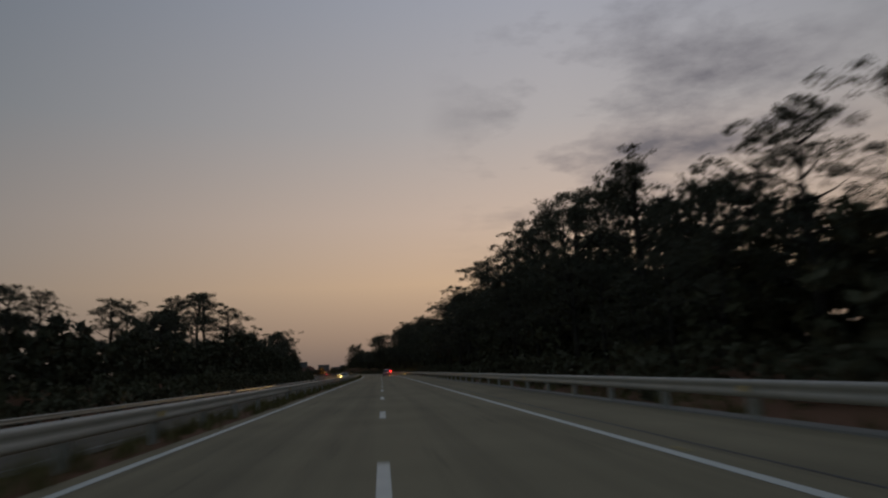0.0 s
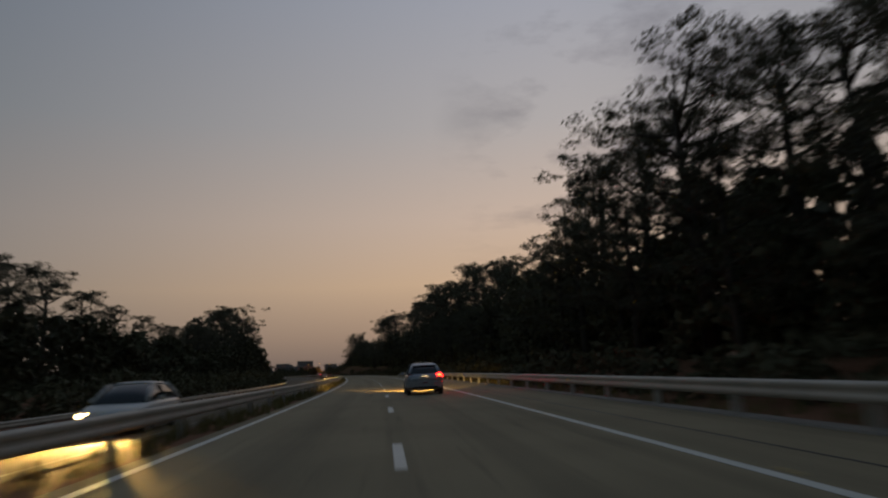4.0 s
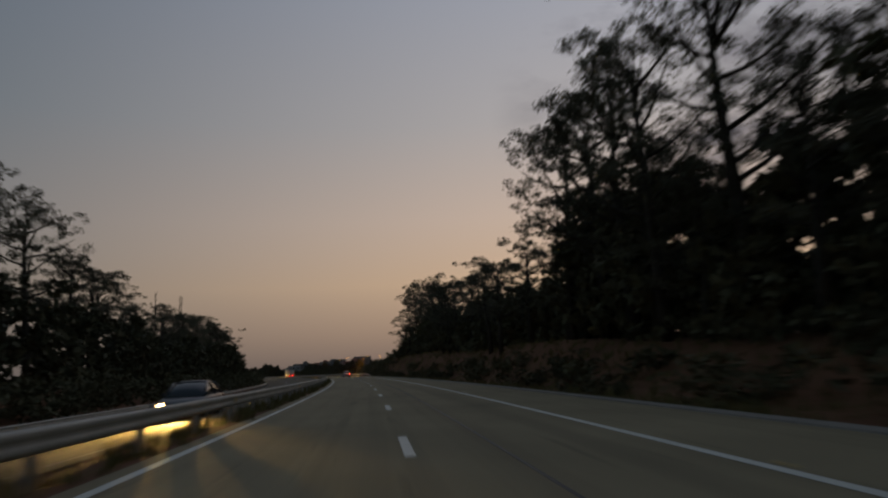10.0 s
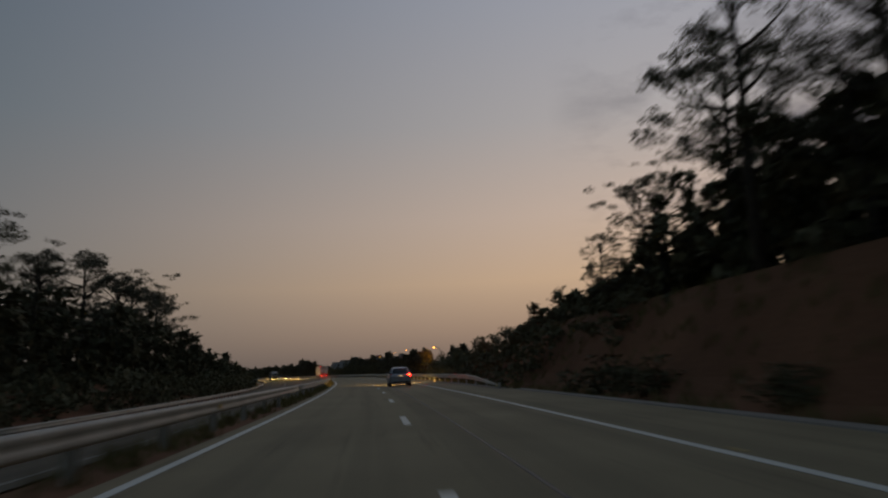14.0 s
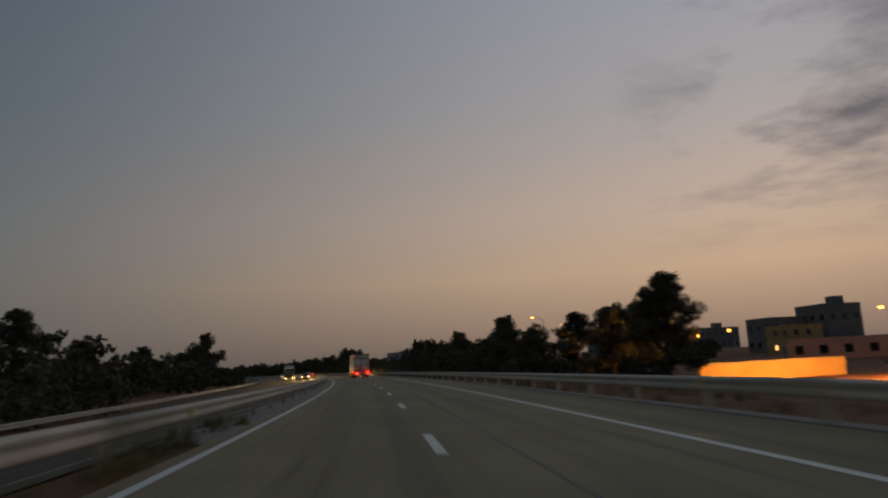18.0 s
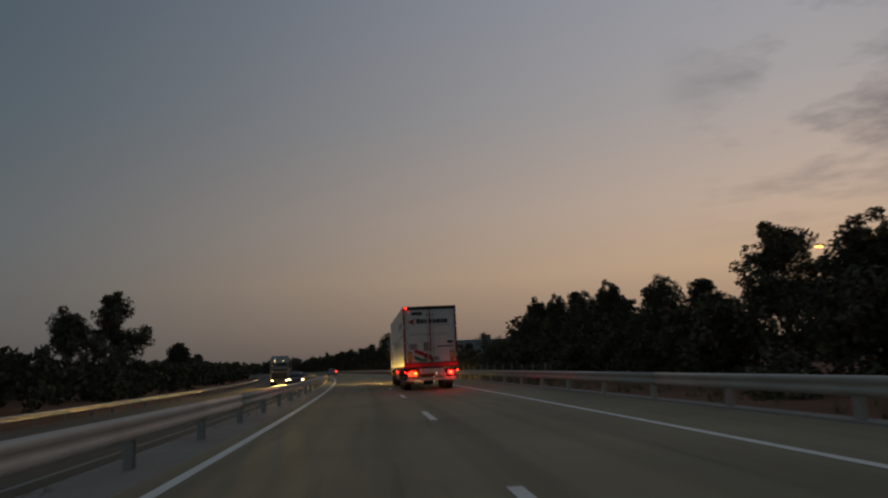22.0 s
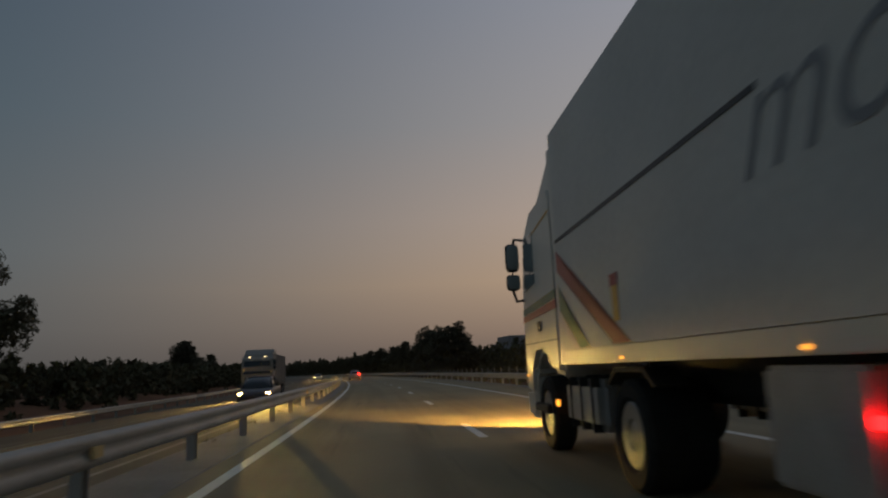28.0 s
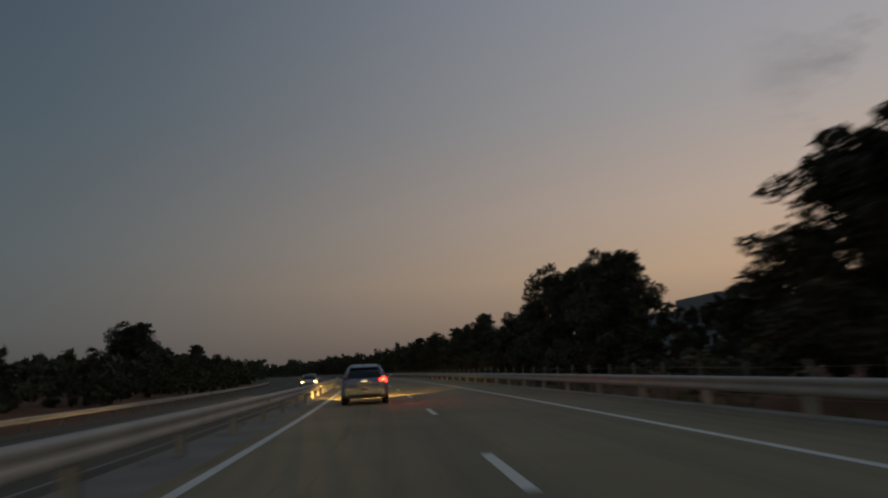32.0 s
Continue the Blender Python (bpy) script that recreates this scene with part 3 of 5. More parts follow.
thicket("woodland", row(12, 136, 23, 27, 2.6, RIGHT_TOP, 0.66, 0.9, 2.6), "dense dark crowns of a eucalyptus wood beside the motorway", 0.34, 30, M["leaf"])
thicket("undergrowth", row(30, 610, -31, -27, 3.6, LEFT_TOP, 0.36, 0.58, 2.6), "dense dark scrub beside the oncoming carriageway", 0.5, 14, M["bush_leaf"])
thicket("woodland", row(40, 590, -46, -40, 5.5, LEFT_TOP, 0.6, 0.85, 3.6), "dark eucalyptus wood across the oncoming carriageway", 0.8, 13, M["leaf"])


# ---------------------------------------------------------------- vehicles
M["lorry_white"] = material("white_panel", (0.72, 0.69, 0.63), 0.45, vary=0.1, scale=0.8, fine=14, bump=0.03)
M["cab_white"] = material("cab_white", (0.76, 0.72, 0.63), 0.35, vary=0.06, scale=1.2, fine=20, bump=0.02)
M["red_paint"] = material("red_paint", (0.42, 0.02, 0.025), 0.4, vary=0.15, scale=2, fine=25, bump=0.02)
M["green_paint"] = material("green_paint", (0.02, 0.17, 0.09), 0.4, vary=0.1, scale=2, fine=25, bump=0.02)
M["dark_mark"] = material("dark_lettering", (0.05, 0.05, 0.055), 0.5, vary=0.1, bump=0)
M["grey_mark"] = material("faded_lettering", (0.3, 0.3, 0.31), 0.5, vary=0.1, bump=0)
M["chassis"] = material("chassis_black", (0.025, 0.023, 0.022), 0.6, vary=0.3, scale=3, fine=20)
M["rubber"] = material("tyre_rubber", (0.035, 0.033, 0.03), 0.85, vary=0.25, scale=5, fine=40)
M["rim"] = material("steel_rim", (0.4, 0.39, 0.37), 0.4, 0.7, vary=0.2, bump=0.03)
M["alu"] = material("aluminium", (0.55, 0.54, 0.52), 0.4, 0.6, vary=0.15, bump=0.04)
M["yellow_board"] = material("yellow_marker_board", (0.75, 0.42, 0.03), 0.4, vary=0.08, bump=0)
M["plate"] = material("number_plate", (0.7, 0.66, 0.5), 0.5, vary=0.05, bump=0)
M["tail_on"] = material("lit_tail_lamp", (0.5, 0.02, 0.01), 0.3, vary=0.02, bump=0, glow=(1.0, 0.0025, 0.002), power=130)
M["tail_amber"] = material("lit_rear_indicator", (0.6, 0.25, 0.03), 0.3, vary=0.02, bump=0, glow=(1.0, 0.22, 0.03), power=5)
M["lamp_ring"] = material("glowing_lamp_rim", (0.7, 0.25, 0.05), 0.3, vary=0.02, bump=0, glow=(1.0, 0.14, 0.012), power=5)
M["small_red"] = material("small_red_lamp", (0.5, 0.02, 0.01), 0.3, vary=0.02, bump=0, glow=(1.0, 0.003, 0.003), power=22)
M["tail_off"] = material("unlit_tail_lamp", (0.2, 0.01, 0.012), 0.25, vary=0.02, bump=0)
M["side_amber"] = material("amber_marker", (0.7, 0.3, 0.03), 0.3, vary=0.02, bump=0, glow=(1.0, 0.38, 0.04), power=2)
M["head_on"] = material("lit_headlamp", (0.9, 0.85, 0.7), 0.2, vary=0.02, bump=0, glow=(1.0, 0.62, 0.2), power=26)
M["plate_lamp"] = material("plate_lamp", (0.9, 0.8, 0.5), 0.3, vary=0.02, bump=0, glow=(1.0, 0.75, 0.4), power=3)
M["glass_dark"] = glass("tinted_glass", (0.012, 0.014, 0.016))
# opaque cab glass; the sky seen through it is painted into its pale colour
M["glass_cab_sky"] = glass("cab_glass_sky", (0.26, 0.31, 0.31))
M["black_plastic"] = material("black_plastic", (0.03, 0.03, 0.03), 0.5, vary=0.15, bump=0.05)


def prism(poly, x0, x1, bevel=0.0):
    """A side outline (y, z) drawn out from x0 to x1."""
    bm = loft([[(x0, y, z) for y, z in poly], [(x1, y, z) for y, z in poly]])
    if bevel:
        bmesh.ops.bevel(bm, geom=bm.edges[:], offset=bevel, segments=2, affect="EDGES")
    return bm


def slab(poly, x, thick=0.006):
    return prism(poly, x - thick / 2, x + thick / 2)


def rear_slab(poly, y, thick=0.006):
    """An outline (x, z) laid on a rear face."""
    return loft([[(x, y - thick, z) for x, z in poly], [(x, y, z) for x, z in poly]])


def rect(a, b, c, d):
    return ((a, b), (c, b), (c, d), (a, d))


def pillow(x0, y0, z0, x1, y1, z1, n=32):
    """A slim housing with rounded corners, swelling towards its middle depth."""
    cx, cz, hx, hz = (x0 + x1) / 2, (z0 + z1) / 2, (x1 - x0) / 2, (z1 - z0) / 2
    secs = []
    for w, g in ((0.0, 0.86), (0.12, 0.97), (0.45, 1.0), (0.8, 0.9), (1.0, 0.6)):
        ring = []
        for k in range(n):
            c, s_ = math.cos(k * math.tau / n), math.sin(k * math.tau / n)
            ring.append((cx + hx * g * math.copysign(abs(c) ** 0.45, c), y0 + (y1 - y0) * w, cz + hz * g * math.copysign(abs(s_) ** 0.45, s_)))
        secs.append(ring)
    return loft(secs)


def big_wheel(parent, x0, x1, y, r, label="", name="wheel"):
    w = part(name, wheel_ring(x0, x1, r, r * 0.6, 32, round_=0.04), M["rubber"], parent, label or "black lorry tyre")
    w.location = (0, y, r)
    side = x0 if x0 < 0 else x1
    inn = side + (0.06 if side < 0 else -0.06)
    rim = wheel_ring(min(side, inn) + 0.02, max(side, inn), r * 0.6, r * 0.28, 24, round_=0.01)
    tube([(inn, 0, 0), (side + (0.03 if side < 0 else -0.03), 0, 0)], [r * 0.29, r * 0.2], 16, rim)
    part("rim", rim, M["rim"], w, "dull steel rim")
    return w


def strokes(points, x, width, vertical=True):
    """A pen line along (y, z) or (x, z) points as a thin ribbon of short pieces."""
    bm = bmesh.new()
    for (a, b), (c, d) in zip(points, points[1:]):
        ln = math.hypot(c - a, d - b) or 1e-6
        nx_, nz_ = -(d - b) / ln * width / 2, (c - a) / ln * width / 2
        poly = ((a + nx_, b + nz_), (c + nx_, d + nz_), (c - nx_, d - nz_), (a - nx_, b - nz_))
        join(bm, slab(poly, x) if vertical else rear_slab(poly, x))
    return bm


def wording(text, size, m, mat, parent, width):
    """Painted words in the built-in font, slanted, as a thin mesh."""
    cu = bpy.data.curves.new("words", "FONT")
    cu.body, cu.size, cu.shear, cu.extrude, cu.offset = text, size, 0.5, 0.001, -0.011 * size
    tmp = bpy.data.objects.new("words", cu)
    me = bpy.data.meshes.new_from_object(tmp)
    bpy.data.objects.remove(tmp)
    me.materials.clear()
    me.materials.append(mat)
    span = max(v.co.x for v in me.vertices) - min(v.co.x for v in me.vertices)
    ob = child(new("slogan", me), parent, "grey slanted script slogan")
    ob.matrix_basis = m @ Matrix.Diagonal((width / span, 1, 1, 1))
    return ob


def tractor(parent, y0, mirror=True, stripes=True, paint=None):
    """The cab-over tractor; y0 is the back of the cab."""
    skin = paint or M["cab_white"]
    cab = part("cab", prism(((y0, 1.0), (y0, 3.3), (y0 + 0.15, 3.5), (y0 + 1.35, 3.42), (y0 + 1.95, 3.1), (y0 + 2.2, 2.3), (y0 + 2.28, 1.3), (y0 + 2.25, 0.75), (y0 + 1.75, 0.7), (y0 + 1.7, 1.05), (y0 + 1.4, 1.3),
                                 (y0 + 0.85, 1.3), (y0 + 0.55, 1.05)), -1.24, 1.24, 0.07), skin, parent, "cream-white cab with rounded edges", smooth=False)
    part("deflector", prism(((y0, 3.46), (y0 + 0.05, 3.98), (y0 + 0.3, 3.92), (y0 + 1.2, 3.5), (y0 + 1.3, 3.42)), -1.15, 1.15, 0.05), skin, cab, "white roof air deflector")
    part("side_fairing", prism(((y0 - 0.3, 1.15), (y0 - 0.34, 3.85), (y0 - 0.02, 3.9), (y0 - 0.02, 1.15)), -1.24, -1.19, 0.01), skin, cab, "white side fairing")
    part("side_window", slab(((y0 + 1.2, 2.32), (y0 + 1.22, 3.06), (y0 + 1.8, 3.06), (y0 + 2.08, 2.34), (y0 + 1.95, 2.26)), -1.245, 0.012), M["glass_cab_sky"], cab, "side window with the sky beyond painted into its glass")
    part("windscreen", loft([[(-1.08, y0 + 2.235, 1.95), (1.08, y0 + 2.235, 1.95), (1.08, y0 + 2.26, 1.95), (-1.08, y0 + 2.26, 1.95)], [(-1.02, y0 + 1.98, 3.0), (1.02, y0 + 1.98, 3.0), (1.02, y0 + 2.02, 3.0), (-1.02, y0 + 2.02, 3.0)]]), M["glass_dark"], cab, "dark windscreen")
    part("grille", box(-0.95, y0 + 2.22, 0.95, 0.95, y0 + 2.31, 1.7, 0.02), M["black_plastic"], cab, "black slatted grille")
    part("bumper", box(-1.22, y0 + 1.78, 0.38, 1.22, y0 + 2.36, 0.8, 0.06), skin, cab, "white front bumper")
    part("door_handle", box(-1.262, y0 + 0.95, 1.62, -1.238, y0 + 1.15, 1.76, 0.01), M["black_plastic"], cab, "black door handle")
    part("sill_step", box(-1.245, y0 + 0.9, 0.5, -1.0, y0 + 1.75, 0.62, 0.02), M["black_plastic"], cab)
    if stripes:
        part("stripe", slab(((y0 + 0.02, 1.99), (y0 + 0.02, 2.1), (y0 + 2.15, 2.0), (y0 + 2.17, 1.91)), -1.246), M["green_paint"], cab, "green stripe")
        part("stripe", slab(((y0 + 0.02, 1.86), (y0 + 0.02, 1.97), (y0 + 2.17, 1.89), (y0 + 2.2, 1.8)), -1.246), M["red_paint"], cab, "red stripe")
        part("panel_joint", slab(rect(y0 + 0.05, 1.46, y0 + 2.2, 1.475), -1.244), M["grey_mark"], cab)
        part("trim_line", slab(((y0 + 0.1, 3.12), (y0 + 0.1, 3.15), (y0 + 1.9, 2.98), (y0 + 1.9, 2.95)), -1.244), M["yellow_board"], cab)
    if mirror:
        arm = part("mirror_arm", tube([(-1.2, y0 + 1.9, 3.06), (-1.34, y0 + 2.1, 3.12), (-1.39, y0 + 2.12, 2.9), (-1.39, y0 + 2.12, 2.3), (-1.35, y0 + 2.1, 2.14), (-1.2, y0 + 2.08, 2.16)], [0.026] * 6, 6), M["black_plastic"], cab, "black tubular mirror arm")
        part("mirror", pillow(-1.5, y0 + 2.05, 2.6, -1.28, y0 + 2.17, 3.05), M["black_plastic"], arm, "black wing mirror", smooth=True)
        part("mirror", pillow(-1.5, y0 + 2.05, 2.31, -1.28, y0 + 2.17, 2.56), M["black_plastic"], arm, "small black wide-angle mirror", smooth=True)
        part("mirror_glass", pillow(-1.485, y0 + 2.035, 2.63, -1.295, y0 + 2.06, 3.02), M["glass_cab_sky"], arm, "mirror glass", smooth=True)
        part("mirror_glass", pillow(-1.485, y0 + 2.035, 2.33, -1.295, y0 + 2.06, 2.54), M["glass_cab_sky"], arm, "mirror glass", smooth=True)
    for x in (-1, 1):
        part("headlamp", box(x * 0.93 - 0.14, y0 + 2.33, 0.6, x * 0.93 + 0.14, y0 + 2.375, 0.74, 0.02), M["head_on"], cab, "lit headlamp")
        part("side_marker", box(x * 1.245 - 0.012, y0 + 2.06, 0.99, x * 1.245 + 0.012, y0 + 2.12, 1.015, 0.003), M["side_amber"], cab, "small amber side marker")
        part("step_lamp", box(x * 1.2 - 0.02, y0 + 0.42, 0.62, x * 1.2 + 0.02, y0 + 0.5, 0.7, 0.008), M["side_amber"], cab, "amber step lamp")
    for x0, x1 in ((-1.2, -0.9), (0.9, 1.2)):
        big_wheel(parent, x0, x1, y0 + 1.12, 0.5)
        big_wheel(parent, x0 - (0.02 if x0 < 0 else 0.3), x1 + (0.3 if x0 < 0 else 0.02), y0 - 2.35, 0.5)
        part("fuel_tank", box(min(x0, x1) + 0.02, y0 - 1.35, 0.42, max(x0, x1) + 0.06, y0 + 0.1, 0.98, 0.09), M["alu"], parent, "pale aluminium fuel tank")
        for k in range(3):
            part("tank_strap", box(min(x0, x1) + 0.005, y0 - 1.1 + 0.45 * k, 0.41, max(x0, x1) + 0.07, y0 - 1.075 + 0.45 * k, 0.99, 0.004), M["chassis"], parent)
        part("mudguard", prism(((y0 - 3.0, 0.95), (y0 - 2.75, 1.1), (y0 - 1.95, 1.1), (y0 - 1.7, 0.95), (y0 - 1.75, 0.93), (y0 - 1.97, 1.06), (y0 - 2.73, 1.06), (y0 - 2.96, 0.93)), x0, x1), M["chassis"], parent)
    part("frame", box(-0.45, y0 - 3.3, 0.75, 0.45, y0 + 2.0, 1.0, 0.02), M["chassis"], parent, "black ladder frame")
    return cab


def lorry_rear(lorry):
    """The back of the trailer: frame, doors, lamps, boards and markings."""
    # the posts' red paint also holds the tail lamps' glow on the frame edges
    for x in (-1, 1):
        part("corner_post", box(min(x * 1.3, x * 1.215), -0.03, 1.15, max(x * 1.3, x * 1.215), 0.06, 3.96, 0.012), M["red_paint"], lorry, "red rear corner post with tail lamp glow in its colour")
    part("header", box(-1.3, -0.035, 3.84, 1.3, 0.06, 4.0, 0.012), M["chassis"], lorry, "dark top frame")
    part("sill", box(-1.3, -0.035, 1.12, 1.3, 0.06, 1.3, 0.012), M["red_paint"], lorry, "red lower frame")
    part("sill_edge", box(-1.2, -0.045, 1.3, 1.2, 0.0, 1.335, 0.006), M["tail_off"], lorry, "red reflective strip")
    for x0, x1 in ((-1.19, -0.012), (0.012, 1.19)):
        door = part("door", box(x0, -0.02, 1.34, x1, 0.05, 3.83, 0.01), M["lorry_white"], lorry, "white rear door")
        side = -1 if x0 < -0.5 else 1
        for z in (1.62, 2.25, 2.95, 3.6):
            part("hinge", box(min(side * 1.08, side * 1.31), -0.05, z, max(side * 1.08, side * 1.31), -0.018, z + 0.09, 0.008), M["alu"], door, "pale hinge strap")
        part("lock_rod", tube([(side * 0.13, -0.05, 1.36), (side * 0.13, -0.05, 3.82)], [0.018, 0.018], 8), M["alu"], door)
        for z in (1.5, 1.95, 3.55):
            part("rod_bracket", box(side * 0.13 - 0.05, -0.055, z, side * 0.13 + 0.05, -0.018, z + 0.06, 0.006), M["chassis"], door)
        part("handle_recess", rear_slab([(side * 0.24 + 0.17 * math.copysign(abs(math.cos(a)) ** 0.6, math.cos(a)), 1.5 + 0.075 * math.sin(a)) for a in [k * math.tau / 20 for k in range(20)]], -0.0205, 0.003), M["chassis"], door, "dark oval handle recess")
        part("lock_handle", box(min(side * 0.13, side * 0.42), -0.075, 1.48, max(side * 0.13, side * 0.42), -0.05, 1.53, 0.008), M["alu"], door, "pale lever handle")
        part("marker_board", rear_slab(rect(side * 1.02 - 0.085, 1.36, side * 1.02 + 0.085, 1.86), -0.022, 0.012), M["tail_off"], door, "red-edged marker board")
        part("marker_board", rear_slab(rect(side * 1.02 - 0.055, 1.4, side * 1.02 + 0.055, 1.82), -0.036, 0.006), M["yellow_board"], door, "yellow reflective board")
    part("seal", box(-0.03, -0.03, 1.34, 0.03, -0.005, 3.83, 0.006), M["red_paint"], lorry, "dark red door seal")
    part("arrow_mark", rear_slab(((-1.08, 3.27), (-0.72, 3.43), (-0.8, 3.3), (-0.78, 3.22), (-0.7, 3.08)), -0.021), M["red_paint"], lorry, "red arrow-shaped mark")
    x = -0.66
    for i, w in enumerate((0.2, 0.17, 0.15, 0.17, 0.18, 0.18, 0.16, 0.18)):
        hgt = 3.41 if i == 0 else 3.37
        z0 = 3.17
        poly = ((x, z0 + 0.02), (x + 0.02, z0), (x + w - 0.02, z0), (x + w, z0 + 0.02), (x + w, hgt - 0.02), (x + w - 0.02, hgt), (x + 0.02, hgt), (x, hgt - 0.02))
        bm = bmesh.new()
        join(bm, rear_slab(poly, -0.021))
        part("mark_block", bm, M["dark_mark"], lorry)
        x += w + (0.05 if i == 2 else 0.015)
    part("lettering_bar", rear_slab(rect(0.3, 3.06, 0.98, 3.1), -0.021), M["grey_mark"], lorry)
    part("vent_slot", rear_slab(((-0.86, 3.58), (-0.38, 3.58), (-0.36, 3.61), (-0.36, 3.7), (-0.38, 3.73), (-0.86, 3.73), (-0.88, 3.7), (-0.88, 3.61)), -0.021), M["chassis"], lorry, "dark oval vent")
    wording("moving trust", 0.26, Matrix.Translation((-1.08, -0.0225, 2.6)) @ Euler((radians(90), 0, 0)).to_matrix().to_4x4(), M["grey_mark"], lorry, 1.95)
    part("lettering_bar", rear_slab(rect(0.8, 2.2, 1.08, 2.32), -0.021), M["dark_mark"], lorry)
    part("lettering_bar", rear_slab(rect(0.3, 2.04, 1.1, 2.09), -0.021), M["dark_mark"], lorry)
    part("sticker", rear_slab(rect(-0.35, 1.86, -0.06, 2.28), -0.021), material("brown_sticker", (0.3, 0.24, 0.17), 0.6), lorry, "brown square sticker")
    part("sticker", rear_slab(rect(-1.05, 1.95, -0.66, 2.22), -0.021), M["grey_mark"], lorry, "pale grey sticker")
    part("stripe", rear_slab(((-0.83, 1.93), (-0.65, 1.93), (0.0, 1.66), (0.18, 1.36), (0.05, 1.36), (-0.22, 1.56), (-0.8, 1.8)), -0.0215), M["red_paint"], lorry, "diagonal red stripe")
    part("stripe", rear_slab(((-0.83, 1.68), (-0.83, 1.53), (-0.55, 1.37), (-0.14, 1.37)), -0.0215), M["green_paint"], lorry, "diagonal green stripe")
    part("roof_lamp", box(-1.2, -0.055, 3.905, -1.09, -0.034, 3.935, 0.006), M["tail_on"], lorry, "lit red top lamp")
    under = part("underrun_bar", box(-1.2, 0.02, 0.48, 1.2, 0.12, 0.62, 0.015), M["alu"], lorry, "pale underrun bar")
    for x in (-1, 1):
        hw = 0.27 if x < 0 else 0.19
        cl = part("lamp_housing", box(x * 0.92 - hw, -0.02, 0.64 if x < 0 else 0.7, x * 0.92 + hw, 0.1, 1.0, 0.02), M["tail_off"], lorry, "red lamp housing")
        part("tail_lamp", box(x * 0.92 - (0.18 if x < 0 else 0.1), -0.032, 0.765, x * 0.92 + (0.07 if x < 0 else 0.1), -0.02, 0.885, 0.006), M["tail_on"] if x > 0 else M["small_red"], cl, "lit red tail lamp")
        if x > 0:
            part("bulb", box(x * 0.92 - 0.05, -0.045, 0.79, x * 0.92 + 0.05, -0.031, 0.87, 0.012), M["lamp_ring"], cl, "hot amber bulb glow")
        else:
            part("reflector_panel", box(x * 0.92 - 0.25, -0.03, 0.65, x * 0.92 + 0.25, -0.019, 0.735, 0.004), M["reflector"], cl, "amber reflector panel")
        if x < 0:
            for a, b_, c, d in ((-0.2, 0.75, 0.2, 0.765), (-0.2, 0.885, 0.2, 0.9), (-0.2, 0.765, -0.18, 0.885), (0.18, 0.765, 0.2, 0.885)):
                part("lamp_ring", box(x * 0.92 + a, -0.04, b_, x * 0.92 + c, -0.02, d), M["lamp_ring"], cl, "glowing orange lamp outline")
            part("indicator", box(x * 0.92 + 0.08, -0.038, 0.77, x * 0.92 + 0.175, -0.02, 0.88, 0.006), M["tail_amber"], cl, "lit amber lamp")
        part("bracket_lamp", box(x * 1.27 - 0.03, -0.02, 0.9, x * 1.27 + 0.03, 0.01, 0.925, 0.004), M["tail_on"], lorry, "small red marker lamp")
        part("mudflap", box(x * 1.0 - 0.25, 1.5, 0.3, x * 1.0 + 0.25, 1.52, 0.95, 0.004), M["black_plastic"], lorry, "black mudflap")
        part("mudflap_edge", box(x * 1.0 - 0.24, 1.49, 0.42, x * 1.0 + 0.24, 1.5, 0.47), M["grey_mark"], lorry)
    part("tail_locker", box(-0.6, 0.0, 0.74, 0.62, 0.4, 1.04, 0.05), M["alu"], lorry, "dull grey folded tail platform")
    part("reflector_board", box(-0.56, -0.012, 0.69, 0.14, 0.0, 0.8, 0.004), M["tail_off"], lorry, "dark red reflector board")
    disc = [(0.05 + 0.07 * math.cos(k * math.tau / 20), 1.76 + 0.07 * math.sin(k * math.tau / 20)) for k in range(20)]
    part("speed_disc", rear_slab(disc, -0.03, 0.004), M["plate"], lorry, "round pale sticker")
    part("plate_frame", box(0.18, -0.03, 0.68, 0.7, -0.005, 0.8, 0.006), M["plate"], lorry, "pale number plate with dark bars")
    for i in range(7):
        part("plate_bar", rear_slab(rect(0.23 + 0.065 * i, 0.71, 0.265 + 0.065 * i, 0.77), -0.031, 0.003), M["dark_mark"], lorry)
    part("plate_lamp", box(0.2, -0.05, 0.81, 0.26, -0.02, 0.825), M["plate_lamp"], lorry)


lorry = thing("lorry", stand(TRUCK_S, 1.72, size=(1, 1, 1.013)), "white refrigerated articulated lorry with red rear frame and lit tail lamps", "lorry")
trailer = part("trailer_body", box(-1.3, 0.06, 1.28, 1.3, 13.4, 4.0, 0.03), M["lorry_white"], lorry, "long white insulated trailer body")
part("side_rail", box(-1.31, 0.06, 1.15, 1.31, 13.4, 1.3, 0.01), M["cab_white"], lorry, "pale lower side rail")
lorry_rear(lorry)
part("side_line", slab(rect(0.1, 2.6, 3.4, 2.64), -1.304), M["dark_mark"], trailer, "dark line along the side")
part("side_line", slab(rect(8.6, 2.6, 13.38, 2.64), -1.304), M["dark_mark"], trailer, "dark line along the side")
part("stripe", slab(((13.38, 2.5), (13.38, 2.25), (10.95, 1.32), (11.45, 1.32)), -1.304), M["red_paint"], trailer, "diagonal red stripe")
part("stripe", slab(((13.38, 2.08), (13.38, 1.78), (12.2, 1.32), (12.6, 1.32)), -1.304), M["green_paint"], trailer, "diagonal green stripe")
part("sticker", slab(rect(11.22, 1.52, 11.38, 1.84), -1.304), M["yellow_board"], trailer, "yellow and red sticker")
part("sticker", slab(rect(11.2, 1.84, 11.4, 1.95), -1.307), M["red_paint"], trailer, "red sticker edge")
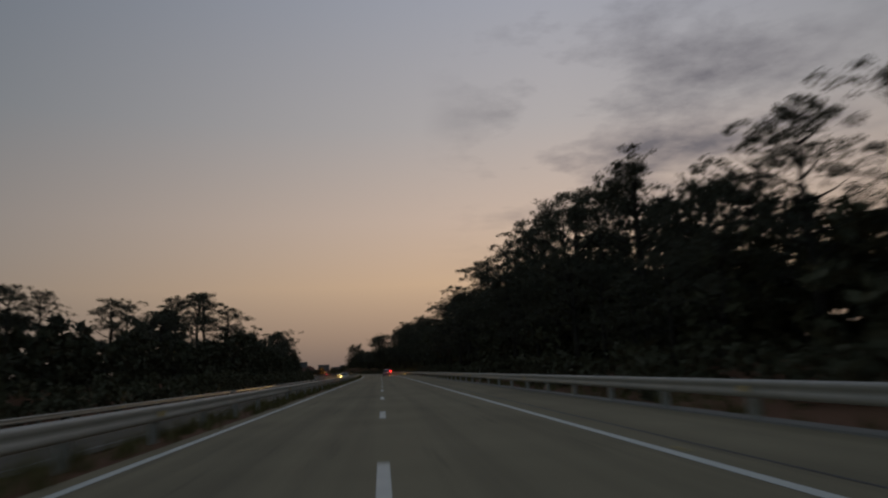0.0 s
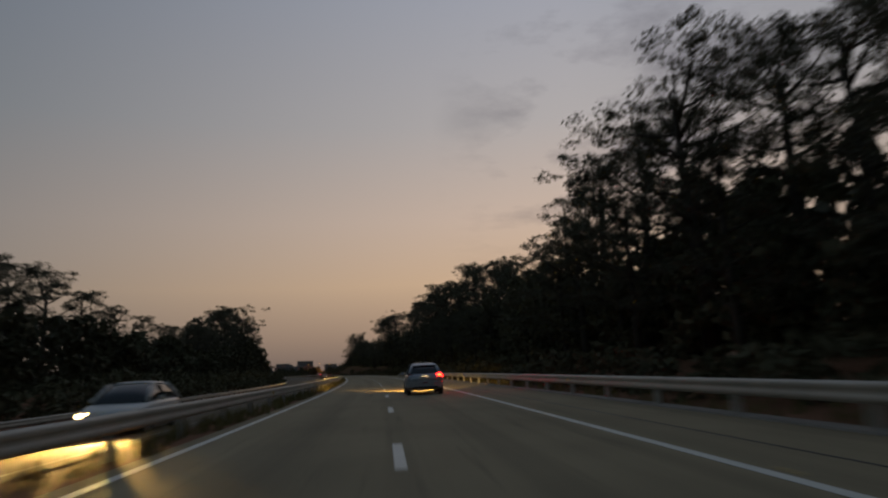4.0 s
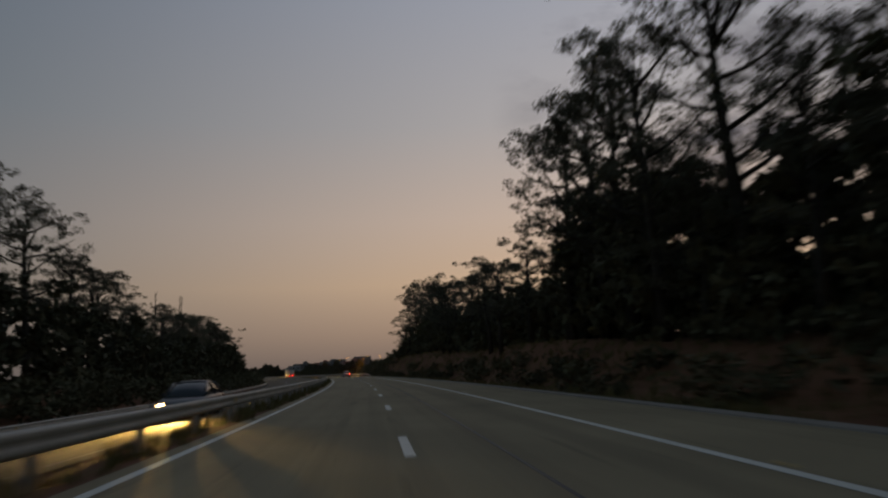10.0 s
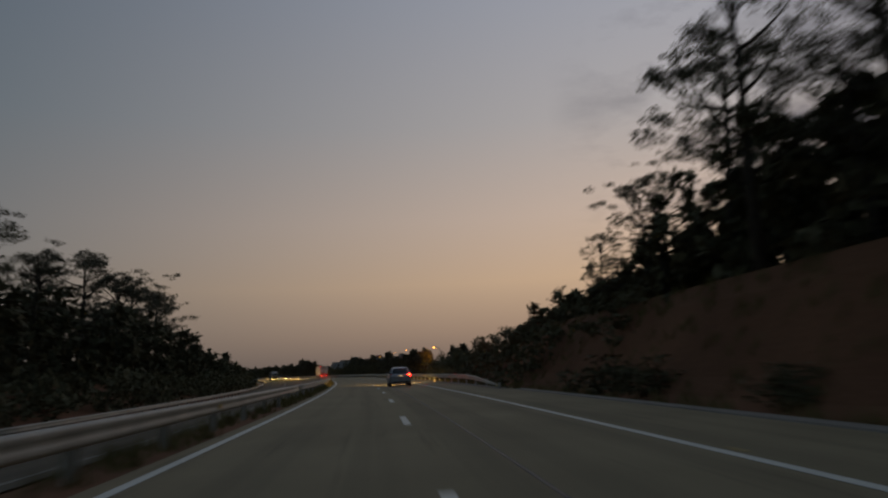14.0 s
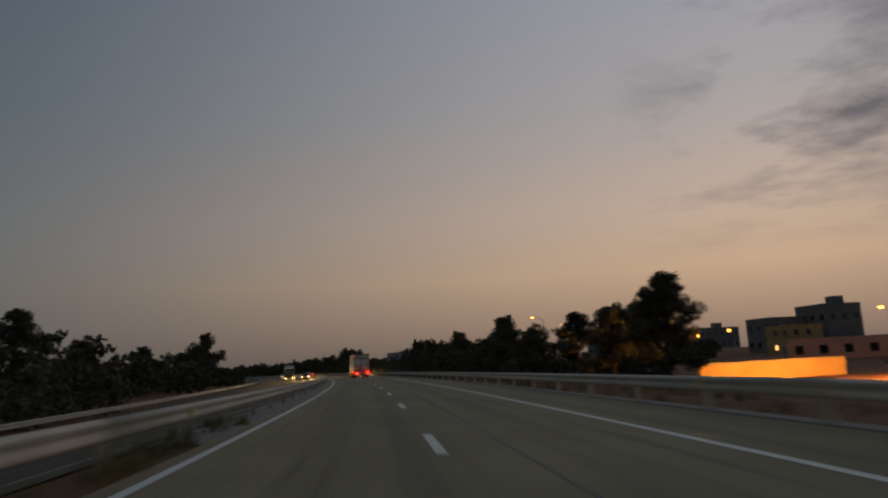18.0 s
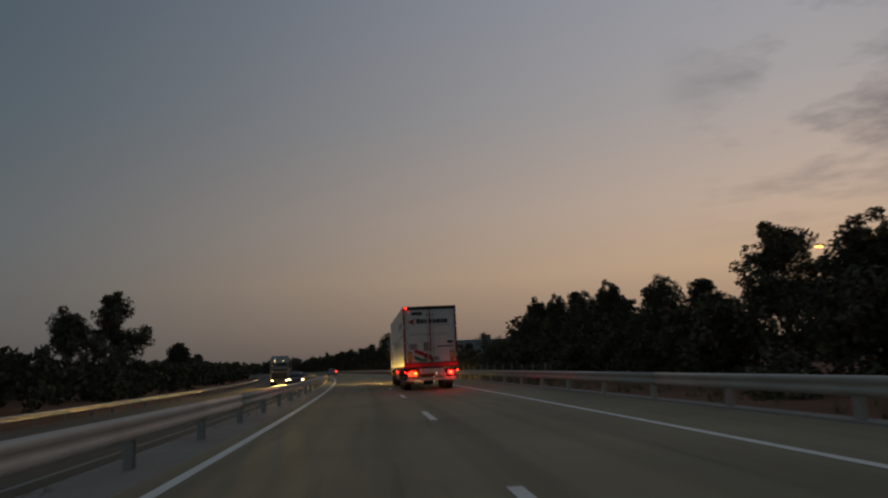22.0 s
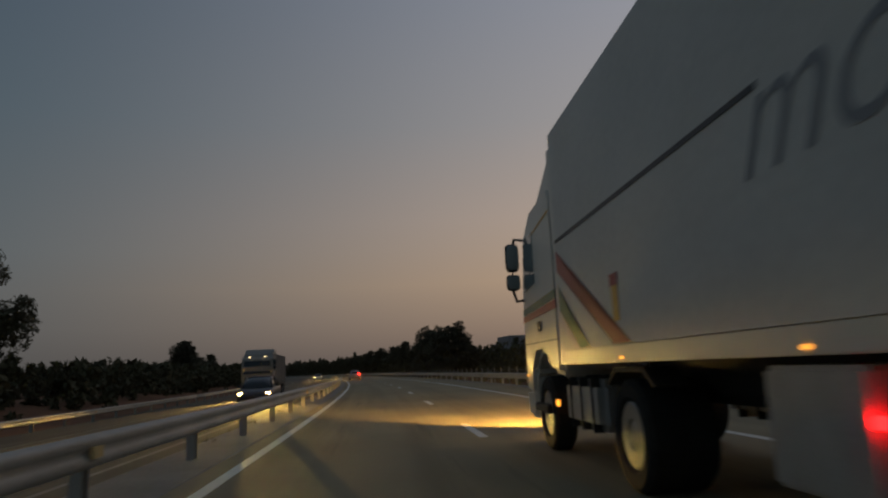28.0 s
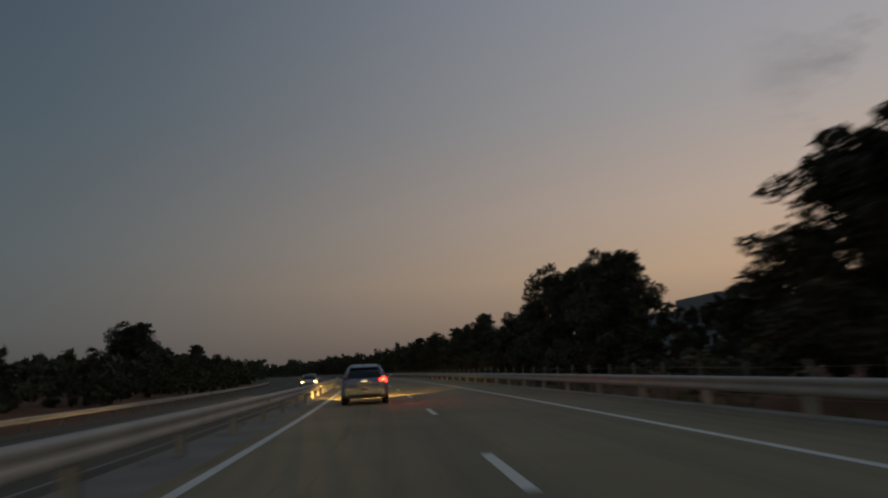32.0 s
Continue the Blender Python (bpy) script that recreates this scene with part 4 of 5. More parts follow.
part("arrow_mark", slab(((4.0, 3.12), (3.3, 3.42), (3.5, 3.15), (3.3, 2.9)), -1.304), M["grey_mark"], trailer, "faded arrow-shaped mark")
yy = 3.1
for i in range(8):
    part("lettering_bar", slab(((yy, 3.0), (yy - 0.2, 3.0), (yy - 0.22, 3.32), (yy - 0.02, 3.32)), -1.304), M["grey_mark"], trailer)
    yy -= 0.27
part("lettering_bar", slab(rect(0.5, 3.6, 0.95, 3.75), -1.304), M["grey_mark"], trailer)
part("lettering_bar", slab(rect(1.1, 2.82, 2.3, 2.87), -1.304), M["grey_mark"], trailer)
turned = Matrix(((0, 0, -1, -1.3045), (-1, 0, 0, 8.9), (0, 1, 0, 2.12), (0, 0, 0, 1)))
wording("moving trust", 1.0, turned, M["grey_mark"], lorry, 5.5)
for y in (2.3, 3.6, 4.9):
    for x0, x1 in ((-1.25, -0.86), (0.86, 1.25)):
        big_wheel(lorry, x0, x1, y, 0.5)
    part("axle", tube([(-0.9, y, 0.5), (0.9, y, 0.5)], [0.07, 0.07], 10), M["chassis"], lorry)
for x in (-0.5, 0.5):
    part("chassis_beam", box(x - 0.06, 0.3, 0.85, x + 0.06, 12.6, 1.15, 0.01), M["chassis"], lorry)
part("side_box", box(-1.25, 8.1, 0.45, -0.8, 9.0, 1.1, 0.03), M["alu"], lorry, "pale side locker")
part("locker_lamp", box(-1.27, 8.04, 0.82, -1.2, 8.1, 0.88, 0.01), M["small_red"], lorry, "small lit red lamp")
for y in (1.2, 3.0, 5.6, 8.4, 11.2):
    part("side_marker", box(-1.325, y, 1.18, -1.308, y + 0.05, 1.205), M["side_amber"], lorry, "amber side marker")
tractor(lorry, 13.8)


CAR_BODY = ((0.0, 0.70, 0.44, 0.90), (0.05, 0.79, 0.33, 0.95), (0.35, 0.85, 0.24, 0.98), (0.9, 0.868, 0.2, 0.97), (2.0, 0.87, 0.2, 0.96), (2.9, 0.865, 0.2, 0.93), (3.45, 0.83, 0.22, 0.84), (3.82, 0.74, 0.27, 0.74), (3.96, 0.6, 0.36, 0.62))
CABIN = ((0.12, 0.76, 0.70, 0.93, 0.97), (0.3, 0.76, 0.63, 0.94, 1.2), (0.58, 0.77, 0.55, 0.94, 1.4), (0.95, 0.78, 0.53, 0.94, 1.45), (1.6, 0.78, 0.54, 0.94, 1.47), (2.1, 0.78, 0.56, 0.93, 1.43), (2.55, 0.77, 0.6, 0.92, 1.22), (3.0, 0.76, 0.7, 0.9, 0.96))


def body_ring(y, hw, zb, zt):
    half = ((hw * 0.86, zb), (hw * 0.97, zb + 0.06), (hw, zb + 0.2), (hw, (zb + zt) / 2 + 0.03), (hw * 0.985, zt - 0.1), (hw * 0.93, zt - 0.02), (hw * 0.8, zt))
    return [(x, y, z) for x, z in half] + [(-x, y, z) for x, z in reversed(half)]


def cabin_ring(y, wb, wt, zb, zt):
    half = ((wb, zb), (wb * 0.55 + wt * 0.45, zb + (zt - zb) * 0.5), (wt + 0.02, zt - 0.06 * min(1, (zt - zb) * 4)), (wt * 0.88, zt), (wt * 0.4, zt + 0.012))
    return [(x, y, z) for x, z in half] + [(-x, y, z) for x, z in reversed(half)]


def beam(m, y, z, watts=9000):
    """The dipped beam of a standing vehicle's headlamps."""
    ld = bpy.data.lights.new("headlight_beam", "SPOT")
    ld.energy, ld.color, ld.spot_size, ld.spot_blend, ld.shadow_soft_size = watts, (1.0, 0.6, 0.15), radians(24), 0.6, 0.1
    lo = new("headlight_beam", ld)
    lo.matrix_basis = m @ Matrix.Translation((0, y + 0.12, z)) @ Euler((radians(81.5), 0, 0)).to_matrix().to_4x4() @ Matrix.Diagonal((3.2, 1, 1, 1))
    return lo


def hatchback(m, label, paint, tails=False, heads=False, group="cars on the motorway"):
    car = thing("car", m, label, "car", group)
    part("body", loft([body_ring(*b_) for b_ in CAR_BODY]), paint, car, smooth=True)
    cabin = part("cabin", loft([cabin_ring(*c_) for c_ in CABIN]), M["glass_dark"], car, "dark tinted windows", smooth=True)
    roof = []
    for y, wb, wt, zb, zt in CABIN[2:6]:
        roof.append([(wt + 0.03, y, zt - 0.07), (wt * 0.9, y, zt + 0.012), (wt * 0.4, y, zt + 0.026), (-wt * 0.4, y, zt + 0.026), (-wt * 0.9, y, zt + 0.012), (-wt - 0.03, y, zt - 0.07)])
    part("roof", loft(roof), paint, cabin, smooth=True)
    part("spoiler", loft([[(x * 0.52, 0.4, 1.37), (x * 0.5, 0.66, 1.46), (x * 0.5, 0.66, 1.39)] for x in (-1, 1)]), paint, cabin)
    part("brake_lamp", box(-0.14, 0.4, 1.352, 0.14, 0.44, 1.368), M["tail_off"], cabin)
    for x in (-1, 1):
        part("rear_pillar", tube([(x * 0.73, 0.12, 0.95), (x * 0.63, 0.31, 1.2), (x * 0.53, 0.58, 1.4)], [0.085, 0.075, 0.05], 8), paint, cabin, smooth=True)
        part("front_pillar", tube([(x * 0.74, 2.98, 0.95), (x * 0.64, 2.5, 1.25), (x * 0.6, 2.1, 1.43)], [0.045, 0.04, 0.035], 6), paint, cabin, smooth=True)
        part("middle_pillar", tube([(x * 0.775, 1.55, 0.95), (x * 0.61, 1.6, 1.43)], [0.04, 0.035], 6), M["black_plastic"], cabin)
        lit = tails and x > 0
        lamp = part("tail_lamp", loft([[(x * 0.56, -0.005, 0.83), (x * 0.58, 0.0, 0.93), (x * 0.74, 0.06, 1.0), (x * 0.82, 0.1, 0.84), (x * 0.74, 0.03, 0.78)],
                                       [(x * 0.56, 0.1, 0.83), (x * 0.58, 0.1, 0.93), (x * 0.76, 0.3, 1.0), (x * 0.868, 0.34, 0.84), (x * 0.8, 0.2, 0.78)]]), M["tail_on"] if lit else M["tail_off"], car, "lit red tail lamp" if lit else "dark red tail lamp")
        if lit:
            part("indicator", box(0.62, -0.012, 0.86, 0.74, 0.03, 0.92, 0.01), M["tail_amber"], lamp, "lit amber lamp")
        part("headlamp", box(x * 0.62 - 0.13, 3.76, 0.6, x * 0.62 + 0.13, 3.9, 0.72, 0.03), M["head_on"] if heads else M["alu"], car, "lit headlamp" if heads else "clear headlamp")
        part("wing_mirror", box(x * 0.95 - 0.08, 2.35, 0.95, x * 0.95 + 0.08, 2.45, 1.08, 0.03), paint, car)
        for y in (0.72, 3.2):
            w = part("wheel", wheel_ring(x * 0.76 - 0.1, x * 0.76 + 0.1, 0.31, 0.2, 24, round_=0.025), M["rubber"], car, "black tyre")
            w.location = (0, y, 0.31)
            r = wheel_ring(x * 0.8 - 0.04, x * 0.8 + 0.04, 0.2, 0.05, 20, round_=0.01)
            part("rim", r, M["rim"], w)
            arch = part("wheel_arch", wheel_ring(x * 0.79 - 0.085, x * 0.79 + 0.083, 0.36, 0.312, 24, round_=0.01), M["black_plastic"], car)
            arch.location = (0, y, 0.31)
    part("bumper", loft([[(-0.74, -0.05, 0.36), (-0.76, -0.06, 0.6), (0.76, -0.06, 0.6), (0.74, -0.05, 0.36)], [(-0.82, 0.2, 0.34), (-0.83, 0.22, 0.62), (0.83, 0.22, 0.62), (0.82, 0.2, 0.34)]]), paint, car, "body-coloured rear bumper")
    part("bumper_insert", box(-0.62, -0.07, 0.3, 0.62, 0.05, 0.42, 0.03), M["black_plastic"], car, "black lower bumper")
    part("hatch_crease", box(-0.55, -0.012, 0.7, 0.55, 0.02, 0.715, 0.003), M["black_plastic"], car)
    part("number_plate", box(-0.26, -0.02, 0.74, 0.26, 0.01, 0.85, 0.006), M["plate"], car, "pale number plate with dark bars")
    for i in range(6):
        part("plate_bar", rear_slab(rect(-0.2 + 0.07 * i, 0.765, -0.165 + 0.07 * i, 0.825), -0.021, 0.003), M["dark_mark"], car)
    if tails:
        part("plate_lamp", box(-0.12, -0.035, 0.86, 0.12, -0.012, 0.872), M["plate_lamp"], car, "small lit plate lamp")
    part("badge", rear_slab(((-0.03, 0.62), (0.03, 0.62), (0.04, 0.67), (0, 0.69), (-0.04, 0.67)), -0.062, 0.004), M["alu"], car)
    part("bumper_sticker", rear_slab(rect(-0.12, 0.53, 0.12, 0.58), -0.062, 0.004), M["tail_off"], car, "small red strip")
    if heads or tails:
        beam(m, 3.95, 0.66)
    part("wiper", tube([(0, 0.22, 1.03), (0.3, 0.25, 1.07)], [0.012, 0.008], 5), M["black_plastic"], cabin)
    part("antenna", tube([(0, 0.75, 1.45), (0, 0.6, 1.62)], [0.006, 0.004], 5), M["black_plastic"], cabin)
    return car


M["silver"] = material("silver_blue_paint", (0.36, 0.38, 0.42), 0.32, 0.5, vary=0.06, scale=1.5, fine=200, bump=0.01)
M["grey_car"] = material("dark_grey_paint", (0.08, 0.08, 0.085), 0.3, 0.4, vary=0.06, scale=1.5, fine=200, bump=0.01)
M["white_car"] = material("white_car_paint", (0.6, 0.59, 0.56), 0.3, vary=0.05, scale=1.5, fine=200, bump=0.01)
hatchback(stand(drive(32.0) + 26.4, -1.95), "silver-blue hatchback with one lit tail lamp ahead on the overtaking lane", M["silver"], tails=True)
for s in (160, 492):
    hatchback(stand(s, 1.8), "silver-grey hatchback with one lit tail lamp on the inner driving lane", M["silver"], tails=True)
for s, u, paint, lab in ((146, -7.4, M["white_car"], "white hatchback with bright headlamps on the oncoming lanes"), (340, -7.4, M["grey_car"], "dark grey hatchback with lit headlamps on the oncoming lanes"),
                         (722, -7.6, M["grey_car"], "dark hatchback with glaring headlamps on the oncoming lanes"), (850, -7.4, M["white_car"], "pale hatchback with lit headlamps on the oncoming lanes")):
    hatchback(stand(s + 3.96, u, opposite(s, u - 0.87), 180), lab, paint, heads=True)
oncoming = thing("lorry", stand(746 + 16.0, -11.0, opposite(754, -12.2), 180), "oncoming dull grey box lorry with lit headlamps and roof lamps", "lorry")
# the lorry's dimness is put into darker base colours for box and cab
M["dimmed_box"] = material("dimmed_box_skin", (0.2, 0.185, 0.165), 0.75, vary=0.2, scale=0.8, fine=14, bump=0.1)
part("box_body", box(-1.27, 4.5, 1.1, 1.27, 13.3, 3.55, 0.03), M["dimmed_box"], oncoming, "dull grey box body")
for y in (5.9, 7.4, 8.9, 10.4, 11.9):
    for x in (-1.28, 1.28):
        part("side_rib", box(x - 0.015, y, 1.12, x + 0.015, y + 0.06, 3.53, 0.006), M["chassis"], oncoming, "dark body rib")
M["dimmed_cab"] = material("dimmed_cab_paint", (0.26, 0.24, 0.2), 0.5, vary=0.15, scale=1.2, fine=20, bump=0.03)
tractor(oncoming, 13.8, stripes=False, paint=M["dimmed_cab"])
for x in (-0.6, 0.6):
    part("roof_lamp", box(x - 0.07, 15.72, 3.28, x + 0.07, 15.8, 3.35, 0.01), M["plate_lamp"], oncoming, "lit roof lamp")
for y in (6.0, 7.3):
    for x0, x1 in ((-1.25, -0.86), (0.86, 1.25)):
        big_wheel(oncoming, x0, x1, y, 0.5)
beam(oncoming.matrix_basis, 16.25, 0.75, 12000)
for x in (-0.92, 0.92):
    ld = bpy.data.lights.new("tail_lamp_light", "POINT")
    ld.energy, ld.color, ld.shadow_soft_size = 11, (1.0, 0.012, 0.006), 0.06
    new("tail_lamp_light", ld).matrix_basis = lorry.matrix_basis @ Matrix.Translation((x, -0.16, 0.82))
beam(lorry.matrix_basis, 16.25, 0.75, 14000)


rng = np.random.default_rng(15)
# ---------------------------------------------------------------- later, lower trees and hedges
def grove(rows):
    """Single trees: place along and across the road, top above the road, kind, width."""
    for s, u, top, k, w in rows:
        plant(s, u, top - level(s, u), kind=k, wide=w)


BY_THE_WALL = ((557, 17.3, 5.3, 7, 1.25), (551, 17.5, 5.3, 6, 1.2), (599.5, 16.5, 6.2, 6, 1.38), (611, 17.5, 5.2, 6, 1.38), (621, 18, 5.6, 6, 1.47), (614, 22, 7.0, 8, 1.25),
               (620, 22.5, 6.2, 7, 1.3), (633, 17.5, 5.4, 7, 1.38))
BY_THE_LORRY = ((643, 17, 7.2, 8, 1.2), (647.5, 18, 7.2, 6, 1.2), (653, 17, 4.8, 6, 1.38), (659, 17.5, 5.0, 7, 1.38), (666, 18, 4.6, 6, 1.47), (672.5, 17.5, 6.2, 7, 1.29), (679.5, 18.4, 7.4, 8, 1.25),
                (684, 16.8, 5.2, 6, 1.38), (690.6, 17.3, 6.3, 7, 1.1), (695, 17, 5.2, 6, 1.2), (698.5, 17.2, 7.0, 7, 0.9), (702, 18, 6.4, 8, 1.0), (705, 17.2, 6.9, 7, 0.85),
                (708.5, 18, 7.2, 6, 1.0), (712, 17.2, 7.4, 7, 0.85), (715.5, 18.2, 7.0, 8, 0.95), (719, 17.6, 7.8, 7, 0.85), (722.5, 18, 7.4, 6, 1.0), (726, 18, 6.6, 7, 0.95),
                (668, 58, 3.3, 6, 1.8), (676, 62, 3.6, 7, 1.8), (684, 66, 3.9, 8, 1.7), (691, 72, 4.2, 6, 1.8), (700, 80, 4.6, 7, 1.8),
                (733, 19, 5.0, 6, 1.47), (742, 19, 4.4, 7, 1.47), (763, 19, 4.6, 6, 1.47))
ON_THE_BEND = ((793.3, 13, 8.3, 7, 1.5), (795.5, 30, 7.9, 3, 0.9), (801, 16.6, 6.2, 6, 1.3), (811, 19, 5.2, 6, 1.47), (820, 15.6, 8.6, 6, 1.29), (825.5, 16, 9.8, 7, 1.2),
               (832, 16, 9.2, 6, 1.29), (839.5, 16.4, 10.6, 7, 1.2), (850, 17.5, 8.2, 6, 1.38), (862, 18, 8.0, 7, 1.38), (876, 17.2, 9.0, 6, 1.38), (890, 18, 8.6, 7, 1.38),
               (905, 18.5, 8.8, 6, 1.38), (925, 18, 9.2, 7, 1.38), (945, 18.5, 9.0, 6, 1.38))
ACROSS = ((603, -33, 9.6, 6, 1.38), (616, -34, 9.4, 7, 1.38), (631, -33, 8.6, 6, 1.47), (652, -34, 7.2, 7, 1.47), (683, -34, 7.0, 6, 1.47), (742, -31, 12.6, 8, 1.05),
          (730, -32, 9.5, 7, 1.2), (928, -45, 13.8, 7, 1.56), (946, -46, 15.0, 6, 1.47), (962, -44, 10.5, 7, 1.56), (989, -39, 11.5, 6, 1.47))
for trees in (BY_THE_WALL, BY_THE_LORRY, ON_THE_BEND, ACROSS):
    grove(trees)
thicket("undergrowth", row(654, 738, 15.2, 17.0, 1.5, ((640, 4.0), (700, 4.6), (740, 4.2)), 0.55, 0.95, 1.3), "dark scrub filling the gaps between roadside trees", 0.17, 34, M["bush_leaf"])
for i in range(34):
    s = 540 + i * 13.0 + rng.uniform(-4, 4)
    if 556 < s < 622:
        continue
    shrub(s, rng.uniform(11.5, 15), rng.uniform(1.4, 2.8), rng.uniform(1.0, 1.6))
for i in range(22):
    s = 300 + i * 8.0 + rng.uniform(-3, 3)
    shrub(s, rng.uniform(8.6, 11.0), rng.uniform(0.9, 2.0), rng.uniform(1.0, 1.6))
thicket("scrub", row(10, 620, -24.5, -20.8, 1.7, ((0, 2.0), (600, 2.4)), 0.5, 1.1, 1.5), "low dark scrub along the foot of the left-hand wood", 0.26, 15, M["bush_leaf"])
thicket("scrub", row(-5, 345, 10.5, 15.5, 1.6, ((0, 2.0), (330, 2.2)), 0.45, 0.95, 1.5), "low dark scrub behind the shoulder guard rail", 0.22, 16, M["bush_leaf"])
thicket("scrub", row(345, 450, 8.8, 11.0, 9.0, ((0, 1.6), (1, 1.6)), 0.5, 0.9, 0.9) + row(468, 540, 9.2, 13.5, 1.6, ((450, 3.6), (500, 4.4), (540, 2.6)), 0.6, 1.0, 1.5), "low dark scrub on the slope of the cutting", 0.2, 18, M["bush_leaf"])
LOW = ((500, 4.0), (560, 3.4), (575, 1.6), (615, 1.6), (640, 3.0), (690, 3.4), (700, 4.8), (727, 6.0), (737, 3.4), (780, 4.2), (900, 6.5), (1000, 8.0), (1500, 9.0))
LOW_LEFT = ((560, 7.0), (615, 5.6), (660, 4.2), (760, 3.2), (900, 5.0), (1000, 7.0), (1500, 8.5))
thicket("hedge", row(540, 578, 16, 24, 2.6, LOW, 0.7, 1.15, 2.2) + row(614, 790, 16, 24, 2.6, LOW, 0.7, 1.15, 2.2), "low dark hedge and scrub beyond the guard rail", 0.3, 18, M["bush_leaf"])
thicket("hedge", row(790, 1150, 16, 24, 3.0, LOW, 0.7, 1.1, 2.6), "dark scrub and small trees along the bend", 0.4, 18, M["bush_leaf"])
thicket("woodland", row(880, 1600, 20, 60, 3.4, LOW, 0.8, 1.25, 3.6), "distant dark tree line along the bend", 0.8, 16, M["leaf"])
thicket("scrub", row(590, 1000, -30, -24, 3.0, LOW_LEFT, 0.6, 1.1, 2.4), "low dark scrub beside the oncoming carriageway", 0.36, 18, M["bush_leaf"])
thicket("woodland", row(700, 1700, -75, -34, 3.2, LOW_LEFT, 0.8, 1.3, 3.8), "distant dark trees across the oncoming carriageway", 0.8, 16, M["leaf"])
thicket("woodland", row(1150, 1900, -30, 40, 6.0, ((1000, 9.0), (2000, 12.0)), 0.7, 1.2, 5.0), "far dark trees on the horizon", 1.0, 16, M["leaf"])

# bare dead trunks above the left-hand wood
for s, u, h in ((474, -35, 19.5), (478, -36, 20.0), (487, -37, 17.0), (452, -36, 18.0)):
    b = bmesh.new()
    z0 = level(s, u)
    tube([(0, 0, -0.5), (0.15, 0, h * 0.5), (-0.1, 0.1, h - z0)], [0.24, 0.15, 0.04], 7, b)
    for j in range(7):
        z = h * (0.5 + 0.065 * j)
        a = j * 2.3
        r = 1.6 - 0.15 * j
        tube([(0, 0, z), (math.cos(a) * r * 0.6, math.sin(a) * r * 0.6, z + 0.5), (math.cos(a) * r, math.sin(a) * r, z + 1.3)], [0.06, 0.04, 0.012], 5, b)
    me = bpy.data.meshes.new("dead_tree")
    b.to_mesh(me)
    b.free()
    me.materials.append(M["bark"])
    d = tagged(new("dead_tree", me), "bare dead trunk with short broken branches", "tree", "dead trees")
    d.matrix_basis = stand(s, u, z0)


# ---------------------------------------------------------------- dry grass in the median and on the verge
def grass(name, spots, lo, hi, label):
    n = len(spots)
    base = np.array([at(s, u, (0.0 if -5.5 < u < 0 else level(s, u)) - 0.02) for s, u in spots])
    ang = rng.uniform(0, math.tau, n)
    h = rng.uniform(lo, hi, n)
    side = np.stack([np.cos(ang), np.sin(ang), np.zeros(n)], 1) * (0.012 + 0.03 * h)[:, None]
    lean = np.stack([np.cos(ang + 1.3), np.sin(ang + 1.3), np.zeros(n)], 1) * (h * rng.uniform(0.1, 0.6, n))[:, None]
    tip = base + lean + np.stack([np.zeros(n), np.zeros(n), h], 1)
    v = np.stack([base - side, base + side, tip], 1).reshape(-1, 3)
    f = np.arange(n * 3).reshape(-1, 3)
    return tagged(new(name, mesh_of(name, v.tolist(), f.tolist(), M["grass"])), label, "grass", kind="stuff")


def tufts(n, s0, s1, u0, u1, per):
    out = []
    for _ in range(n):
        s, u = rng.uniform(s0, s1), rng.uniform(u0, u1)
        for _ in range(per):
            out.append((s + rng.normal() * 0.12, u + rng.normal() * 0.1))
    return out


grass("grass", tufts(1800, 4, 580, -5.1, -4.1, 14), 0.1, 0.42, "dry yellow-green grass tufts under the median guard rail")
grass("grass", tufts(120, 580, 900, -5.1, -4.8, 8), 0.05, 0.14, "sparse dry grass along the median")
grass("grass", tufts(2200, 260, 520, 7.2, 13, 12), 0.15, 0.5, "dry brown grass on the cutting slope")
grass("grass", tufts(900, 4, 260, 8.2, 12, 12), 0.15, 0.5, "dry grass behind the guard rail")
grass("grass", tufts(700, 520, 860, 8.2, 12, 10), 0.15, 0.45, "dry grass below the guard rail")

# ---------------------------------------------------------------- wire fence behind the rail
fence = thing("fence", Matrix.Identity(4), "concrete-post wire fence behind the guard rail", "fence")
fp = bpy.data.meshes.new("post")
b = box(-0.05, -0.05, -0.2, 0.05, 0.05, 1.35, 0.012)
b.to_mesh(fp)
b.free()
fp.materials.append(M["concrete"])
for i in range(84):
    s = 690 + 3.0 * i
    p = child(new("post", fp), fence)
    p.matrix_basis = stand(s, 9.4, level(s, 9.4))
for z in (0.35, 0.75, 1.15):
    pts = [at(690 + 3.0 * i, 9.4, level(690 + 3.0 * i, 9.4) + z) for i in range(84)]
    part("wire", tube(pts, [0.004] * len(pts), 4), M["zinc"], fence)

# ---------------------------------------------------------------- buildings on the right
M["white_wall"] = material("whitewashed_wall", (0.36, 0.35, 0.345), 0.85, vary=0.15, scale=0.4, fine=8, bump=0.2)
M["grey_wall"] = material("grey_render", (0.2, 0.19, 0.185), 0.9, vary=0.2, scale=0.4, fine=8, bump=0.2)
M["ochre_wall"] = material("ochre_wall", (0.5, 0.32, 0.14), 0.9, vary=0.2, scale=0.5, fine=8, bump=0.3)
M["rose_wall"] = material("faded_rose_render", (0.42, 0.27, 0.25), 0.9, vary=0.15, scale=0.4, fine=8, bump=0.2)
M["pink_wall"] = material("pink_render", (0.36, 0.2, 0.16), 0.9, vary=0.2, scale=0.4, fine=8, bump=0.2)
M["window_lit"] = material("lit_window", (0.5, 0.35, 0.15), 0.4, vary=0.05, bump=0, glow=(1.0, 0.55, 0.15), power=1.6)
